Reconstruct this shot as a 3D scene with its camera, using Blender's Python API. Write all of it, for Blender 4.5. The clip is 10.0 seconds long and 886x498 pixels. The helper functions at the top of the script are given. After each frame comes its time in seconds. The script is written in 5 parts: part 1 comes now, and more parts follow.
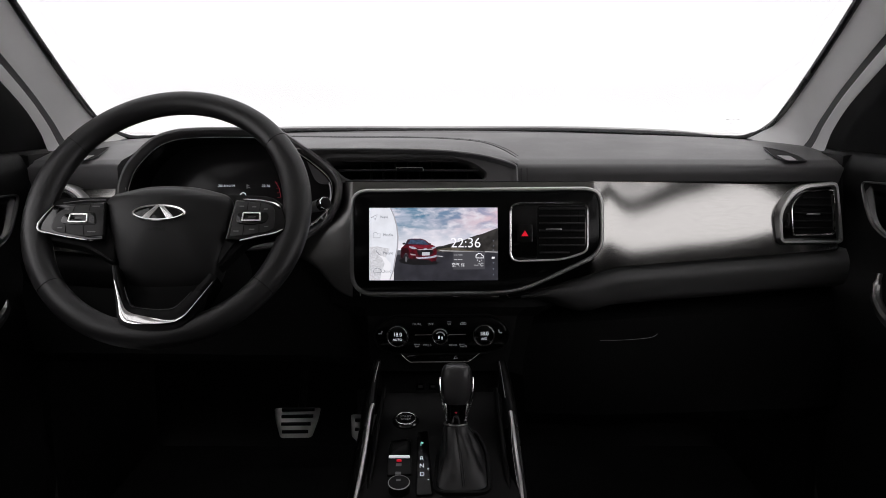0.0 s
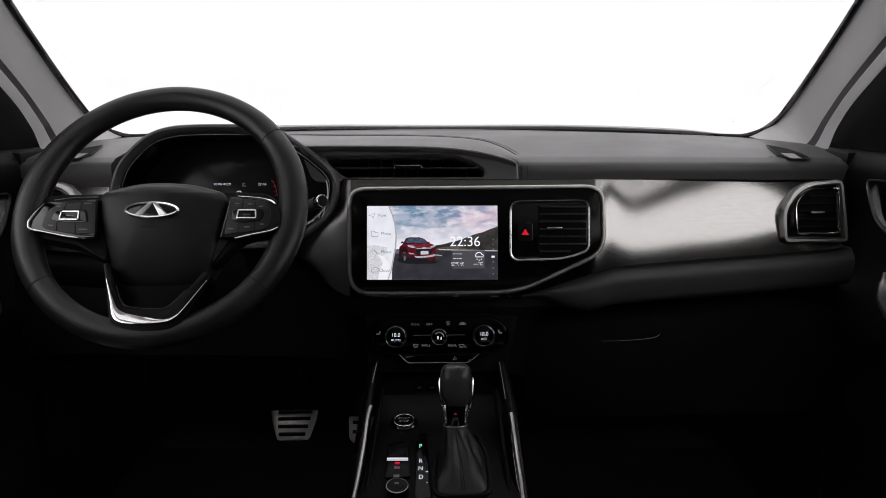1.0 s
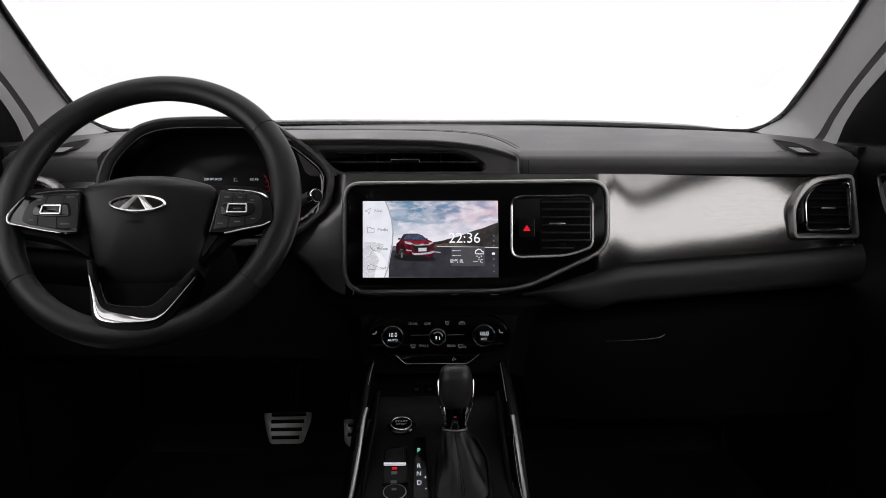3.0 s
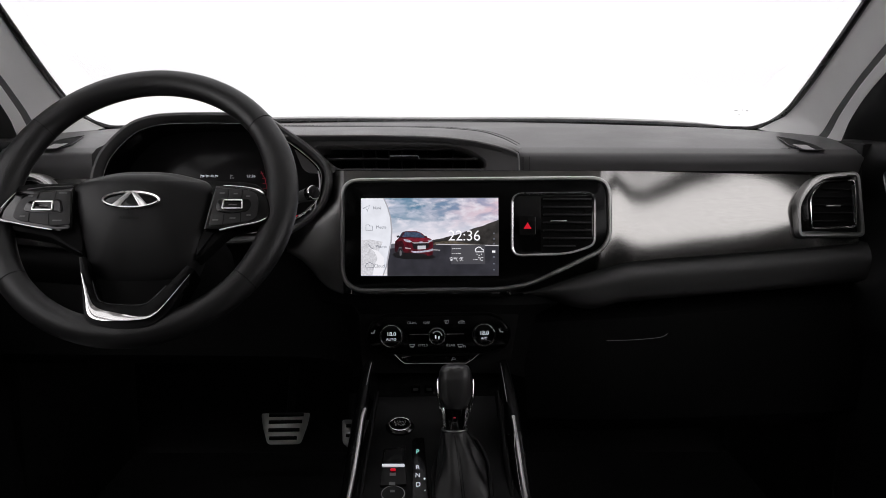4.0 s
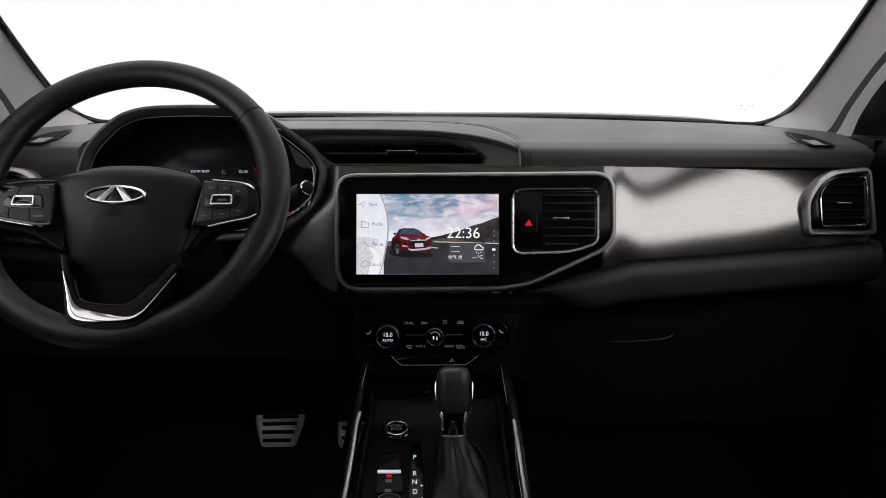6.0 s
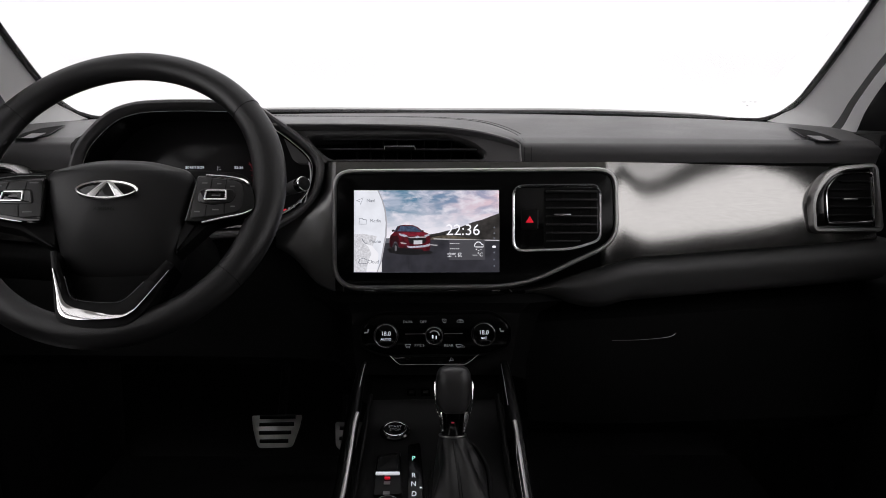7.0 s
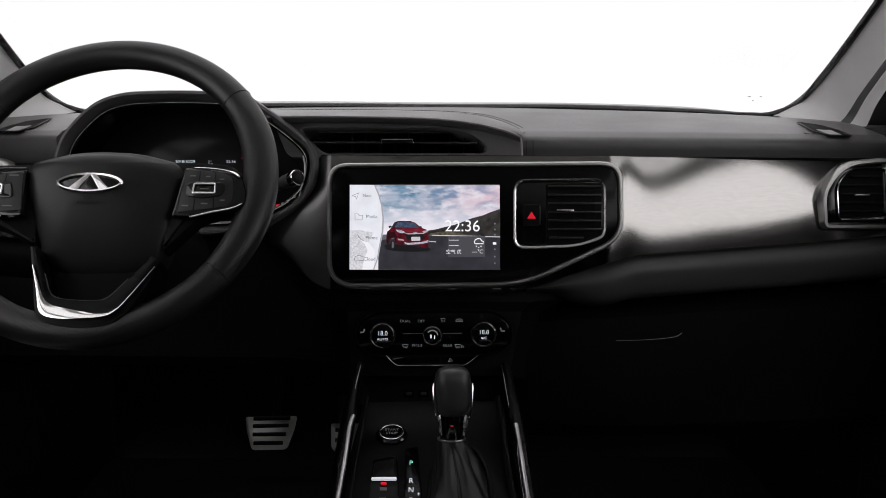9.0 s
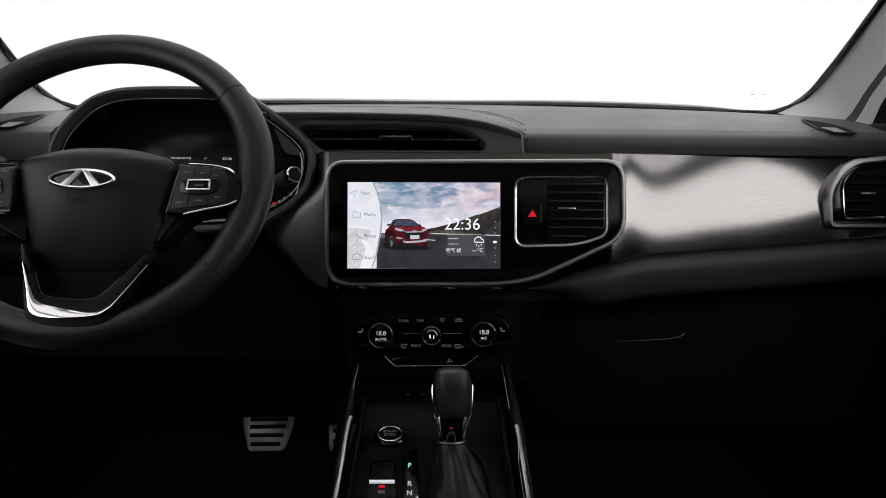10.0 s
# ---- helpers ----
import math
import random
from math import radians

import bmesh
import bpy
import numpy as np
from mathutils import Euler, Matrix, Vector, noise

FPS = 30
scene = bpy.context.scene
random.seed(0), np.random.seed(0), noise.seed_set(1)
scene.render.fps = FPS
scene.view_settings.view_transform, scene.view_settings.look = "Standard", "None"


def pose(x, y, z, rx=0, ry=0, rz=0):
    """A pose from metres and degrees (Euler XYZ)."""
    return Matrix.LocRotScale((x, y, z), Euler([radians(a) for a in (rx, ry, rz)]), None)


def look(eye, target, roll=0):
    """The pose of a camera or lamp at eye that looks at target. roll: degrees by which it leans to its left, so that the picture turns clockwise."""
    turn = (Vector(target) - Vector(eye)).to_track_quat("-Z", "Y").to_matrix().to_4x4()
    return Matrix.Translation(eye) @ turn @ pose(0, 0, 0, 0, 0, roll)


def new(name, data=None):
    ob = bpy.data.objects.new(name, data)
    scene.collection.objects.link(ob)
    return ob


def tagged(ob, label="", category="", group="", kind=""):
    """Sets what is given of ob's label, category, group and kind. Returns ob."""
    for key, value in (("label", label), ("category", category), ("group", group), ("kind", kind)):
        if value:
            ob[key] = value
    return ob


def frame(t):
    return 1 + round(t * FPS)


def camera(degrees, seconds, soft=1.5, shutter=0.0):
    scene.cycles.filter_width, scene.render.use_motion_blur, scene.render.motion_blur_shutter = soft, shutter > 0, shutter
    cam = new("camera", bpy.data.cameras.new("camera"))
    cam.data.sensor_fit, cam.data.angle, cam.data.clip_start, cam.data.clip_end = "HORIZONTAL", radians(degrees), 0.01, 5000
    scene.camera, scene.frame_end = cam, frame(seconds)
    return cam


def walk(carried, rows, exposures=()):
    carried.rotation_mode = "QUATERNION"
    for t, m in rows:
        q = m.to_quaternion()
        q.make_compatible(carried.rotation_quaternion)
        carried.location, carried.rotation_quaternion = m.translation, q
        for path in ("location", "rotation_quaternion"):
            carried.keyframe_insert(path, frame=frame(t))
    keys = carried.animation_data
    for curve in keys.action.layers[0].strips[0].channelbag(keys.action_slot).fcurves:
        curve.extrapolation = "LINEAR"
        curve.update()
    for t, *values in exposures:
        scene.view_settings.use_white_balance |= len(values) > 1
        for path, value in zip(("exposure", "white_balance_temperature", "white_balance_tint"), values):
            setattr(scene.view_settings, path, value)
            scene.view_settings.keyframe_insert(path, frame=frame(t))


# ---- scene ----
cam = camera(58.0, 10.0, soft=0.8)
PATH = [
    (0, (0.0, -0.001, 0.78), (0.0, 1.969, 0.432), -0.0),
    (0.5, (0.003, 0.009, 0.775), (0.001, 1.979, 0.43), -0.0),
    (1, (-0.001, 0.019, 0.77), (0.003, 1.99, 0.429), -0.0),
    (1.5, (0.0, 0.029, 0.767), (0.004, 2.0, 0.425), -0.0),
    (2, (-0.004, 0.04, 0.761), (0.007, 2.012, 0.424), 0.0),
    (2.5, (-0.007, 0.052, 0.758), (0.009, 2.023, 0.421), -0.0),
    (4, (-0.007, 0.08, 0.748), (0.012, 2.051, 0.412), 0.1),
    (4.5, (-0.007, 0.091, 0.746), (0.013, 2.063, 0.409), 0.1),
    (5, (-0.008, 0.101, 0.743), (0.015, 2.072, 0.406), 0.1),
    (5.5, (-0.006, 0.11, 0.742), (0.015, 2.081, 0.403), 0.2),
    (7, (-0.008, 0.141, 0.732), (0.02, 2.112, 0.393), 0.2),
    (7.5, (-0.008, 0.151, 0.729), (0.02, 2.122, 0.39), 0.2),
    (8, (-0.008, 0.161, 0.727), (0.022, 2.131, 0.387), 0.2),
    (8.5, (-0.007, 0.17, 0.725), (0.023, 2.14, 0.383), 0.3),
    (9, (-0.009, 0.179, 0.722), (0.025, 2.15, 0.381), 0.3),
    (9.5, (-0.009, 0.188, 0.72), (0.026, 2.158, 0.379), 0.3),
    (10, (-0.009, 0.197, 0.717), (0.027, 2.167, 0.376), 0.4),
]
walk(cam, [(t, look(eye, target, roll)) for t, eye, target, roll in PATH], [(0, 0.0, 6500, 14), (10, 0.0, 6500, 14)])

# ---- light: a white studio all round the car ----
world = bpy.data.worlds.new("studio")
scene.world = world
world.use_nodes = True
world.node_tree.nodes["Background"].inputs["Color"].default_value = (1.0, 1.0, 1.0, 1)
world.node_tree.nodes["Background"].inputs["Strength"].default_value = 1.5


def window_light(name, m, width, height, watts):
    """Studio light that enters through a window opening."""
    la = bpy.data.lights.new(name, "AREA")
    la.shape, la.size, la.size_y, la.energy = "RECTANGLE", width, height, watts
    la.color = (1.0, 0.985, 0.97)
    ob = new(name, la)
    ob.matrix_world = m
    return ob


window_light("window_light_right", look((0.80, 0.60, 0.845), (0.0, 0.60, 0.825)), 0.96, 0.29, 0.58)
window_light("window_light_left", look((-0.83, 0.60, 0.845), (0.0, 0.60, 0.825)), 0.96, 0.29, 0.58)

# local frames: the dash face leans back 10 degrees; the wheel and the console top lean further
DASH = pose(0, 1.2763, 0.555, 80)
WHEEL = DASH @ pose(-0.3682, 0.0492, 0.226, -24)
EYE = Vector(PATH[0][1])


def nearer(m, k):
    """The frame m grown by k about the first eye point: the same size to the eye, nearer or further."""
    return Matrix.Translation(EYE) @ Matrix.Scale(k, 4) @ Matrix.Translation(-EYE) @ m


WHEEL = nearer(WHEEL, 1.02)
KEYPAD = nearer(WHEEL, 0.990)      # the key pads stand over the rim's edge
YOKE = nearer(WHEEL, 0.994)
CONS = DASH @ pose(-0.058, -0.264, 0.052, -66)
ONE = Matrix()


# ---- materials ----
def material(name, colour, rough=0.5, metal=0.0, grain=0.0, grain_size=0.002, blotch=0.15, emit=0.0, coat=0.0, stretch=(1, 1, 1), spec=0.5, cells=False, streak=0.0):
    m = bpy.data.materials.new(name)
    m.use_nodes = True
    nt = m.node_tree
    b = nt.nodes["Principled BSDF"]
    b.inputs["Base Color"].default_value = (*colour, 1)
    b.inputs["Roughness"].default_value = rough
    b.inputs["Metallic"].default_value = metal
    b.inputs["Specular IOR Level"].default_value = spec
    b.inputs["Coat Weight"].default_value = coat
    b.inputs["Coat Roughness"].default_value = 0.05
    if emit:
        b.inputs["Emission Color"].default_value = (*colour, 1)
        b.inputs["Emission Strength"].default_value = emit
        return m
    co = nt.nodes.new("ShaderNodeTexCoord")
    mp = nt.nodes.new("ShaderNodeMapping")
    mp.inputs["Scale"].default_value = stretch
    nt.links.new(co.outputs["Object"], mp.inputs["Vector"])
    big = nt.nodes.new("ShaderNodeTexNoise")
    big.inputs["Scale"].default_value = 9
    big.inputs["Detail"].default_value = 5
    nt.links.new(mp.outputs[0], big.inputs["Vector"])
    ramp = nt.nodes.new("ShaderNodeMapRange")
    ramp.inputs["From Min"].default_value, ramp.inputs["From Max"].default_value = 0.3, 0.7
    ramp.inputs["To Min"].default_value, ramp.inputs["To Max"].default_value = rough * (1 - blotch), min(1, rough * (1 + blotch))
    nt.links.new(big.outputs["Fac"], ramp.inputs["Value"])
    nt.links.new(ramp.outputs[0], b.inputs["Roughness"])
    mix = nt.nodes.new("ShaderNodeMix")
    mix.data_type = "RGBA"
    mix.inputs["A"].default_value = (*[c * (1 - 0.6 * blotch) for c in colour], 1)
    mix.inputs["B"].default_value = (*[c * (1 + 0.6 * blotch) for c in colour], 1)
    nt.links.new(big.outputs["Fac"], mix.inputs["Factor"])
    nt.links.new(mix.outputs["Result"], b.inputs["Base Color"])
    if streak:
        lines = nt.nodes.new("ShaderNodeTexNoise")
        lines.inputs["Scale"].default_value = 900
        lines.inputs["Detail"].default_value = 4
        nt.links.new(mp.outputs[0], lines.inputs["Vector"])
        shade = nt.nodes.new("ShaderNodeMapRange")
        shade.inputs["From Min"].default_value, shade.inputs["From Max"].default_value = 0.3, 0.7
        shade.inputs["To Min"].default_value, shade.inputs["To Max"].default_value = 1 - streak, 1 + streak
        nt.links.new(lines.outputs["Fac"], shade.inputs["Value"])
        tint = nt.nodes.new("ShaderNodeMix")
        tint.data_type, tint.blend_type = "RGBA", "MULTIPLY"
        tint.inputs["Factor"].default_value = 1.0
        nt.links.new(mix.outputs["Result"], tint.inputs["A"])
        nt.links.new(shade.outputs[0], tint.inputs["B"])
        nt.links.new(tint.outputs["Result"], b.inputs["Base Color"])
    if grain:
        fine = nt.nodes.new("ShaderNodeTexVoronoi" if cells else "ShaderNodeTexNoise")
        fine.inputs["Scale"].default_value = 1 / grain_size
        nt.links.new(mp.outputs[0], fine.inputs["Vector"])
        bump = nt.nodes.new("ShaderNodeBump")
        bump.inputs["Strength"].default_value = grain
        bump.inputs["Distance"].default_value = 0.0005
        nt.links.new(fine.outputs["Distance" if cells else "Fac"], bump.inputs["Height"])
        nt.links.new(bump.outputs[0], b.inputs["Normal"])
    return m


LEATHER = material("black_grained_leather", (0.017, 0.0165, 0.017), 0.46, grain=0.14, grain_size=0.0011, cells=True)
HIGHLIGHT_AND_PRINT = material("grey_highlight_and_print", (0.30, 0.295, 0.295), 0.32)
RAIL = material("dark_glossy_rail", (0.004, 0.004, 0.004), 0.28, spec=0.1)
BRIGHT = material("bright_satin_chrome", (0.90, 0.89, 0.88), 0.24, 1.0)
PAD = material("charcoal_dash_leather", (0.118, 0.1155, 0.1165), 0.38, grain=0.25, grain_size=0.0012, cells=True)
RIM = material("smooth_black_leather", (0.0145, 0.0142, 0.0145), 0.42, grain=0.25, grain_size=0.0012, cells=True)
PLASTIC = material("matt_black_plastic", (0.006, 0.006, 0.006), 0.52, spec=0.13, grain=0.3, grain_size=0.0009)
SOFT = material("dark_grey_soft_plastic", (0.055, 0.055, 0.056), 0.5, grain=0.3, grain_size=0.0012)
GLOSS = material("piano_black", (0.004, 0.004, 0.004), 0.12, blotch=0.3, coat=0.3)
DARK = material("dull_black_recess", (0.005, 0.005, 0.005), 0.75, spec=0.15)
SCREENGLASS = material("dark_display_glass", (0.003, 0.003, 0.003), 0.15, spec=0.14)
CLUSTERGLASS = material("dark_grey_display_glass", (0.022, 0.021, 0.022), 0.18, spec=0.16)
CONSOLE = material("satin_black_console", (0.005, 0.005, 0.005), 0.55, spec=0.10, grain=0.2, grain_size=0.0009)
FLANK = material("rough_band_metal", (0.29, 0.286, 0.282), 0.38, 1.0, grain=0.04, grain_size=0.0006, streak=0.05)
LOWER = material("dark_grey_grained_panel", (0.060, 0.0595, 0.0595), 0.48, grain=0.3, grain_size=0.0012)
GAP = material("black_joint", (0.003, 0.003, 0.003), 0.9)
CHROME = material("polished_chrome", (0.75, 0.74, 0.73), 0.12, 1.0, blotch=0.25)
SATIN = material("satin_silver", (0.38, 0.375, 0.37), 0.34, 1.0, grain=0.06, grain_size=0.0006)
BRUSHED = material("brushed_aluminium", (0.30, 0.294, 0.284), 0.13, 1.0, grain=0.03, grain_size=0.0006, blotch=0.15, stretch=(0.008, 1, 1), streak=0.05)
DULLFRAME = material("dull_dark_silver", (0.56, 0.555, 0.55), 0.42, 1.0, grain=0.06, grain_size=0.0006)
COVERSKIN = material("dull_black_cover_skin", (0.012, 0.0117, 0.012), 0.5, spec=0.35, grain=0.14, grain_size=0.0011, cells=True)
SILVER = material("pale_silver_finish", (0.62, 0.615, 0.61), 0.36, 0.35)
STEEL = material("brushed_pedal_steel", (0.80, 0.785, 0.76), 0.33, 1.0, grain=0.2, grain_size=0.0008, stretch=(0.05, 1, 1))
PILLAR = material("light_grey_pillar_trim", (0.84, 0.835, 0.83), 0.7, grain=0.2, grain_size=0.0008)
HEADLINER = material("pale_grey_headliner_cloth", (0.78, 0.77, 0.76), 0.95, grain=0.5, grain_size=0.0015)
CARPET = material("black_carpet", (0.006, 0.006, 0.006), 0.95, spec=0.1, grain=0.8, grain_size=0.003)
STUDIO = material("white_studio_floor", (0.9, 0.89, 0.88), 0.7)
BLOCKER = material("dark_light_blocker", (0.004, 0.005, 0.005), 0.08)
MESHGREY = material("light_grey_grained_patch", (0.55, 0.545, 0.54), 0.5, grain=0.5, grain_size=0.0012, cells=True)
FRIT = material("black_glass_border", (0.004, 0.004, 0.004), 0.25)
KNOBSKIN = material("satin_black_knob_leather", (0.040, 0.0395, 0.040), 0.36, grain=0.12, grain_size=0.0009, cells=True)
THREAD = material("dark_stitching_thread", (0.02, 0.02, 0.02), 0.7)
LABEL = material("pale_label_print", (0.85, 0.83, 0.86), 0.6)
WHITE_LIT = material("lit_white_marking", (0.75, 0.8, 0.85), emit=0.55)
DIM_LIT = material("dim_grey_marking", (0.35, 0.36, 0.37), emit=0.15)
PRINT = material("grey_printed_marking", (0.16, 0.16, 0.16), 0.5)
RED_LIT = material("lit_red_marking", (0.8, 0.01, 0.03), emit=0.5)
RED_DIM = material("dim_red_marking", (0.40, 0.03, 0.05), emit=0.22)
GREEN_LIT = material("lit_green_marking", (0.35, 0.9, 0.75), emit=0.6)
GLASS = bpy.data.materials.new("clear_glass")
GLASS.use_nodes = True
_g = GLASS.node_tree.nodes["Principled BSDF"]
_g.inputs["Transmission Weight"].default_value = 1.0
_g.inputs["Roughness"].default_value = 0.0
_g.inputs["IOR"].default_value = 1.45


# ---- making meshes ----
WHERE = {}


def thing(name, at, label, category, group="", kind=""):
    ob = new(name)
    ob.location = at
    ob.empty_display_size = 0.05
    WHERE[ob] = Vector(at)
    return tagged(ob, label, category, group, kind)


def part(name, bm, mat, parent=None, label="", m=ONE, sharp=35):
    """One mesh object, its origin in its own middle, under a thing or a part."""
    bmesh.ops.recalc_face_normals(bm, faces=bm.faces)
    bm.transform(m)
    lo = Vector([min(v.co[i] for v in bm.verts) for i in range(3)])
    hi = Vector([max(v.co[i] for v in bm.verts) for i in range(3)])
    mid = (lo + hi) / 2
    bm.transform(Matrix.Translation(-mid))
    me = bpy.data.meshes.new(name)
    bm.to_mesh(me)
    bm.free()
    me.materials.append(mat)
    me.polygons.foreach_set("use_smooth", [True] * len(me.polygons))
    me.set_sharp_from_angle(angle=radians(sharp))
    ob = new(name, me)
    WHERE[ob] = mid
    if parent is not None:
        ob.parent = parent
        ob.location = mid - WHERE[parent]
    else:
        ob.location = mid
    return tagged(ob, label)


def loft(rows, closed=False, ends=False):
    """A skin over rows of points. closed: each row is a loop."""
    bm = bmesh.new()
    vs = [[bm.verts.new(p) for p in row] for row in rows]
    n = len(rows[0])
    for a, b in zip(vs, vs[1:]):
        for i in range(n if closed else n - 1):
            j = (i + 1) % n
            bm.faces.new((a[i], a[j], b[j], b[i]))
    if ends:
        bm.faces.new(vs[0][::-1])
        bm.faces.new(vs[-1])
    return bm


def thick(bm, depth):
    """Gives a skin a thickness."""
    bmesh.ops.recalc_face_normals(bm, faces=bm.faces)
    bmesh.ops.solidify(bm, geom=bm.faces[:], thickness=depth)
    return bm


def smooth(points, n=6, closed=False):
    """A Catmull-Rom curve through points."""
    p = [Vector(q) for q in points]
    out = []
    count = len(p) if closed else len(p) - 1
    for i in range(count):
        if closed:
            a, b, c, d = p[i - 1], p[i], p[(i + 1) % len(p)], p[(i + 2) % len(p)]
        else:
            a, b, c, d = p[max(i - 1, 0)], p[i], p[i + 1], p[min(i + 2, len(p) - 1)]
        for k in range(n):
            t = k / n
            out.append(0.5 * (2 * b + (c - a) * t + (2 * a - 5 * b + 4 * c - d) * t * t + (3 * b - a - 3 * c + d) * t ** 3))
    if not closed:
        out.append(p[-1])
    return out


def rounded(points, r, n=5):
    """A closed 2D outline with its corners rounded; r is one radius or one a corner."""
    out = []
    count = len(points)
    for i in range(count):
        a, b, c = Vector(points[i - 1]), Vector(points[i]), Vector(points[(i + 1) % count])
        rr = r[i] if isinstance(r, (list, tuple)) else r
        e, f = (a - b), (c - b)
        rr = min(rr, e.length * 0.49, f.length * 0.49)
        p, q = b + e.normalized() * rr, b + f.normalized() * rr
        for k in range(n + 1):
            t = k / n
            out.append((1 - t) ** 2 * p + 2 * t * (1 - t) * b + t * t * q)
    return out


def inset(outline, d):
    """The outline moved inwards by d (outwards where d is negative)."""
    area = sum(a.x * b.y - b.x * a.y for a, b in zip(outline, outline[1:] + outline[:1]))
    sign = 1 if area > 0 else -1
    out = []
    n = len(outline)
    for i in range(n):
        a, b, c = outline[i - 1], outline[i], outline[(i + 1) % n]
        e, f = (b - a), (c - b)
        if e.length < 1e-7:
            e = b - outline[i - 2]
        if f.length < 1e-7:
            f = outline[(i + 2) % n] - b
        t = (e.normalized() + f.normalized())
        t = t.normalized() if t.length > 1e-6 else e.normalized()
        out.append(b + sign * d * Vector((-t.y, t.x)))
    return out


def flat(points):
    return [Vector(p) for p in points]


def ring(outline, profile):
    """A frame that follows an outline: profile rows are (inset, height)."""
    rows = []
    for d, z in profile:
        rows.append([(p.x, p.y, z) for p in inset(outline, d)])
    return loft(rows + rows[:1], closed=True)


def plate(outline, z0, z1, edge=0.001, dome=0.0):
    """A slab with a rounded front edge; dome: how far its middle stands proud."""
    rows = [[(p.x, p.y, z0) for p in outline], [(p.x, p.y, z1 - edge) for p in outline],
            [(p.x, p.y, z1 - 0.3 * edge) for p in inset(outline, 0.3 * edge)], [(p.x, p.y, z1) for p in inset(outline, edge)]]
    if dome:
        c = sum((p for p in outline), Vector((0, 0))) / len(outline)
        base = inset(outline, edge)
        for k in range(1, 7):
            s = 1 - k / 7
            rows.append([(*(c + (p - c) * s), z1 + dome * (1 - s * s)) for p in base])
    return loft(rows, closed=True, ends=True)


def sheet(outline, z=0.0):
    bm = bmesh.new()
    bm.faces.new([bm.verts.new((p[0], p[1], z)) for p in outline])
    return bm


def tube(points, r, n=10, closed=False, flatten=1.0):
    """A round bar along points; r is one radius or one a point."""
    pts = [Vector(p) for p in points]
    rows = []
    m = len(pts)
    side = None
    for i, p in enumerate(pts):
        if closed:
            t = (pts[(i + 1) % m] - pts[i - 1]).normalized()
        else:
            t = (pts[min(i + 1, m - 1)] - pts[max(i - 1, 0)]).normalized()
        if side is None:
            side = t.orthogonal().normalized()
        side = (side - t * side.dot(t)).normalized()
        up = t.cross(side)
        rr = r[i] if isinstance(r, (list, tuple)) else r
        rows.append([p + rr * (math.cos(2 * math.pi * k / n) * side + flatten * math.sin(2 * math.pi * k / n) * up) for k in range(n)])
    if closed:
        return loft(rows + rows[:1], closed=True)
    return loft(rows, closed=True, ends=True)


def box(centre, size, edge=0.002):
    bm = bmesh.new()
    bmesh.ops.create_cube(bm, size=1.0, matrix=Matrix.Translation(centre) @ Matrix.Diagonal((*size, 1)))
    if edge:
        bmesh.ops.bevel(bm, geom=bm.edges[:], offset=min(edge, min(size) * 0.45), segments=2, profile=0.6, affect="EDGES")
    return bm


def lathe(profile, n=32, at=(0, 0, 0)):
    """A turned body: profile rows are (radius, height) from the bottom up."""
    rows = [[(at[0] + r * math.cos(2 * math.pi * k / n), at[1] + r * math.sin(2 * math.pi * k / n), at[2] + z) for k in range(n)] for r, z in profile]
    return loft(rows, closed=True, ends=True)


def disc(x, y, r, n=32):
    return [Vector((x + r * math.cos(2 * math.pi * k / n), y + r * math.sin(2 * math.pi * k / n))) for k in range(n)]


def join(*meshes):
    out = bmesh.new()
    for bm in meshes:
        me = bpy.data.meshes.new("joined")
        bm.to_mesh(me)
        bm.free()
        out.from_mesh(me)
        bpy.data.meshes.remove(me)
    return out


def words(text, size, x, y, z, wide=1.0):
    """Raised lettering, centred at x, y."""
    cu = bpy.data.curves.new("text", "FONT")
    cu.body, cu.size, cu.align_x, cu.align_y = text, size, "CENTER", "CENTER"
    cu.extrude = 0.0001
    ob = new("text", cu)
    dg = bpy.context.evaluated_depsgraph_get()
    me = bpy.data.meshes.new_from_object(ob.evaluated_get(dg))
    bpy.data.objects.remove(ob)
    bm = bmesh.new()
    bm.from_mesh(me)
    bpy.data.meshes.remove(me)
    bm.transform(Matrix.Translation((x, y, z)) @ Matrix.Diagonal((wide, 1, 1, 1)))
    return bm


def world_point(m, p):
    return m @ Vector(p)


# ---- the studio and the car's shell ----
MID = -0.013          # the car's middle line
BELT = 0.69
LIGHT_SLOT = (0.50, 0.97)   # ends of unseen clear strips, added so the metal band reflects light
bm = sheet([(-40, -40), (40, -40), (40, 40), (-40, 40)], -0.32)
tagged(part("ground", bm, STUDIO), "smooth white studio floor under the car", "floor", kind="structure")
bm = join(box((MID, 0.3, -0.08), (1.5, 3.2, 0.04), 0.0), box((MID, 1.96, 0.275), (1.64, 0.06, 0.83), 0.01))
bm.faces.ensure_lookup_table()
tagged(part("floor", bm, CARPET), "black carpeted floor and bulkhead of the cabin", "floor", kind="structure")


def roof_skin(y0, y1, half, count, depth):
    """A gently domed stretch of the roof lining."""
    rows = []
    for k in range(count + 1):
        y = y0 + k * (y1 - y0) / count
        z = 1.115 - 0.03 * ((y + 0.1) / 1.1) ** 2
        rows.append([(MID + x, y, z - 0.05 * abs(x / 0.64) ** 4) for x in [half * (i / 8 - 1) for i in range(17)]])
    return thick(loft(rows), depth)


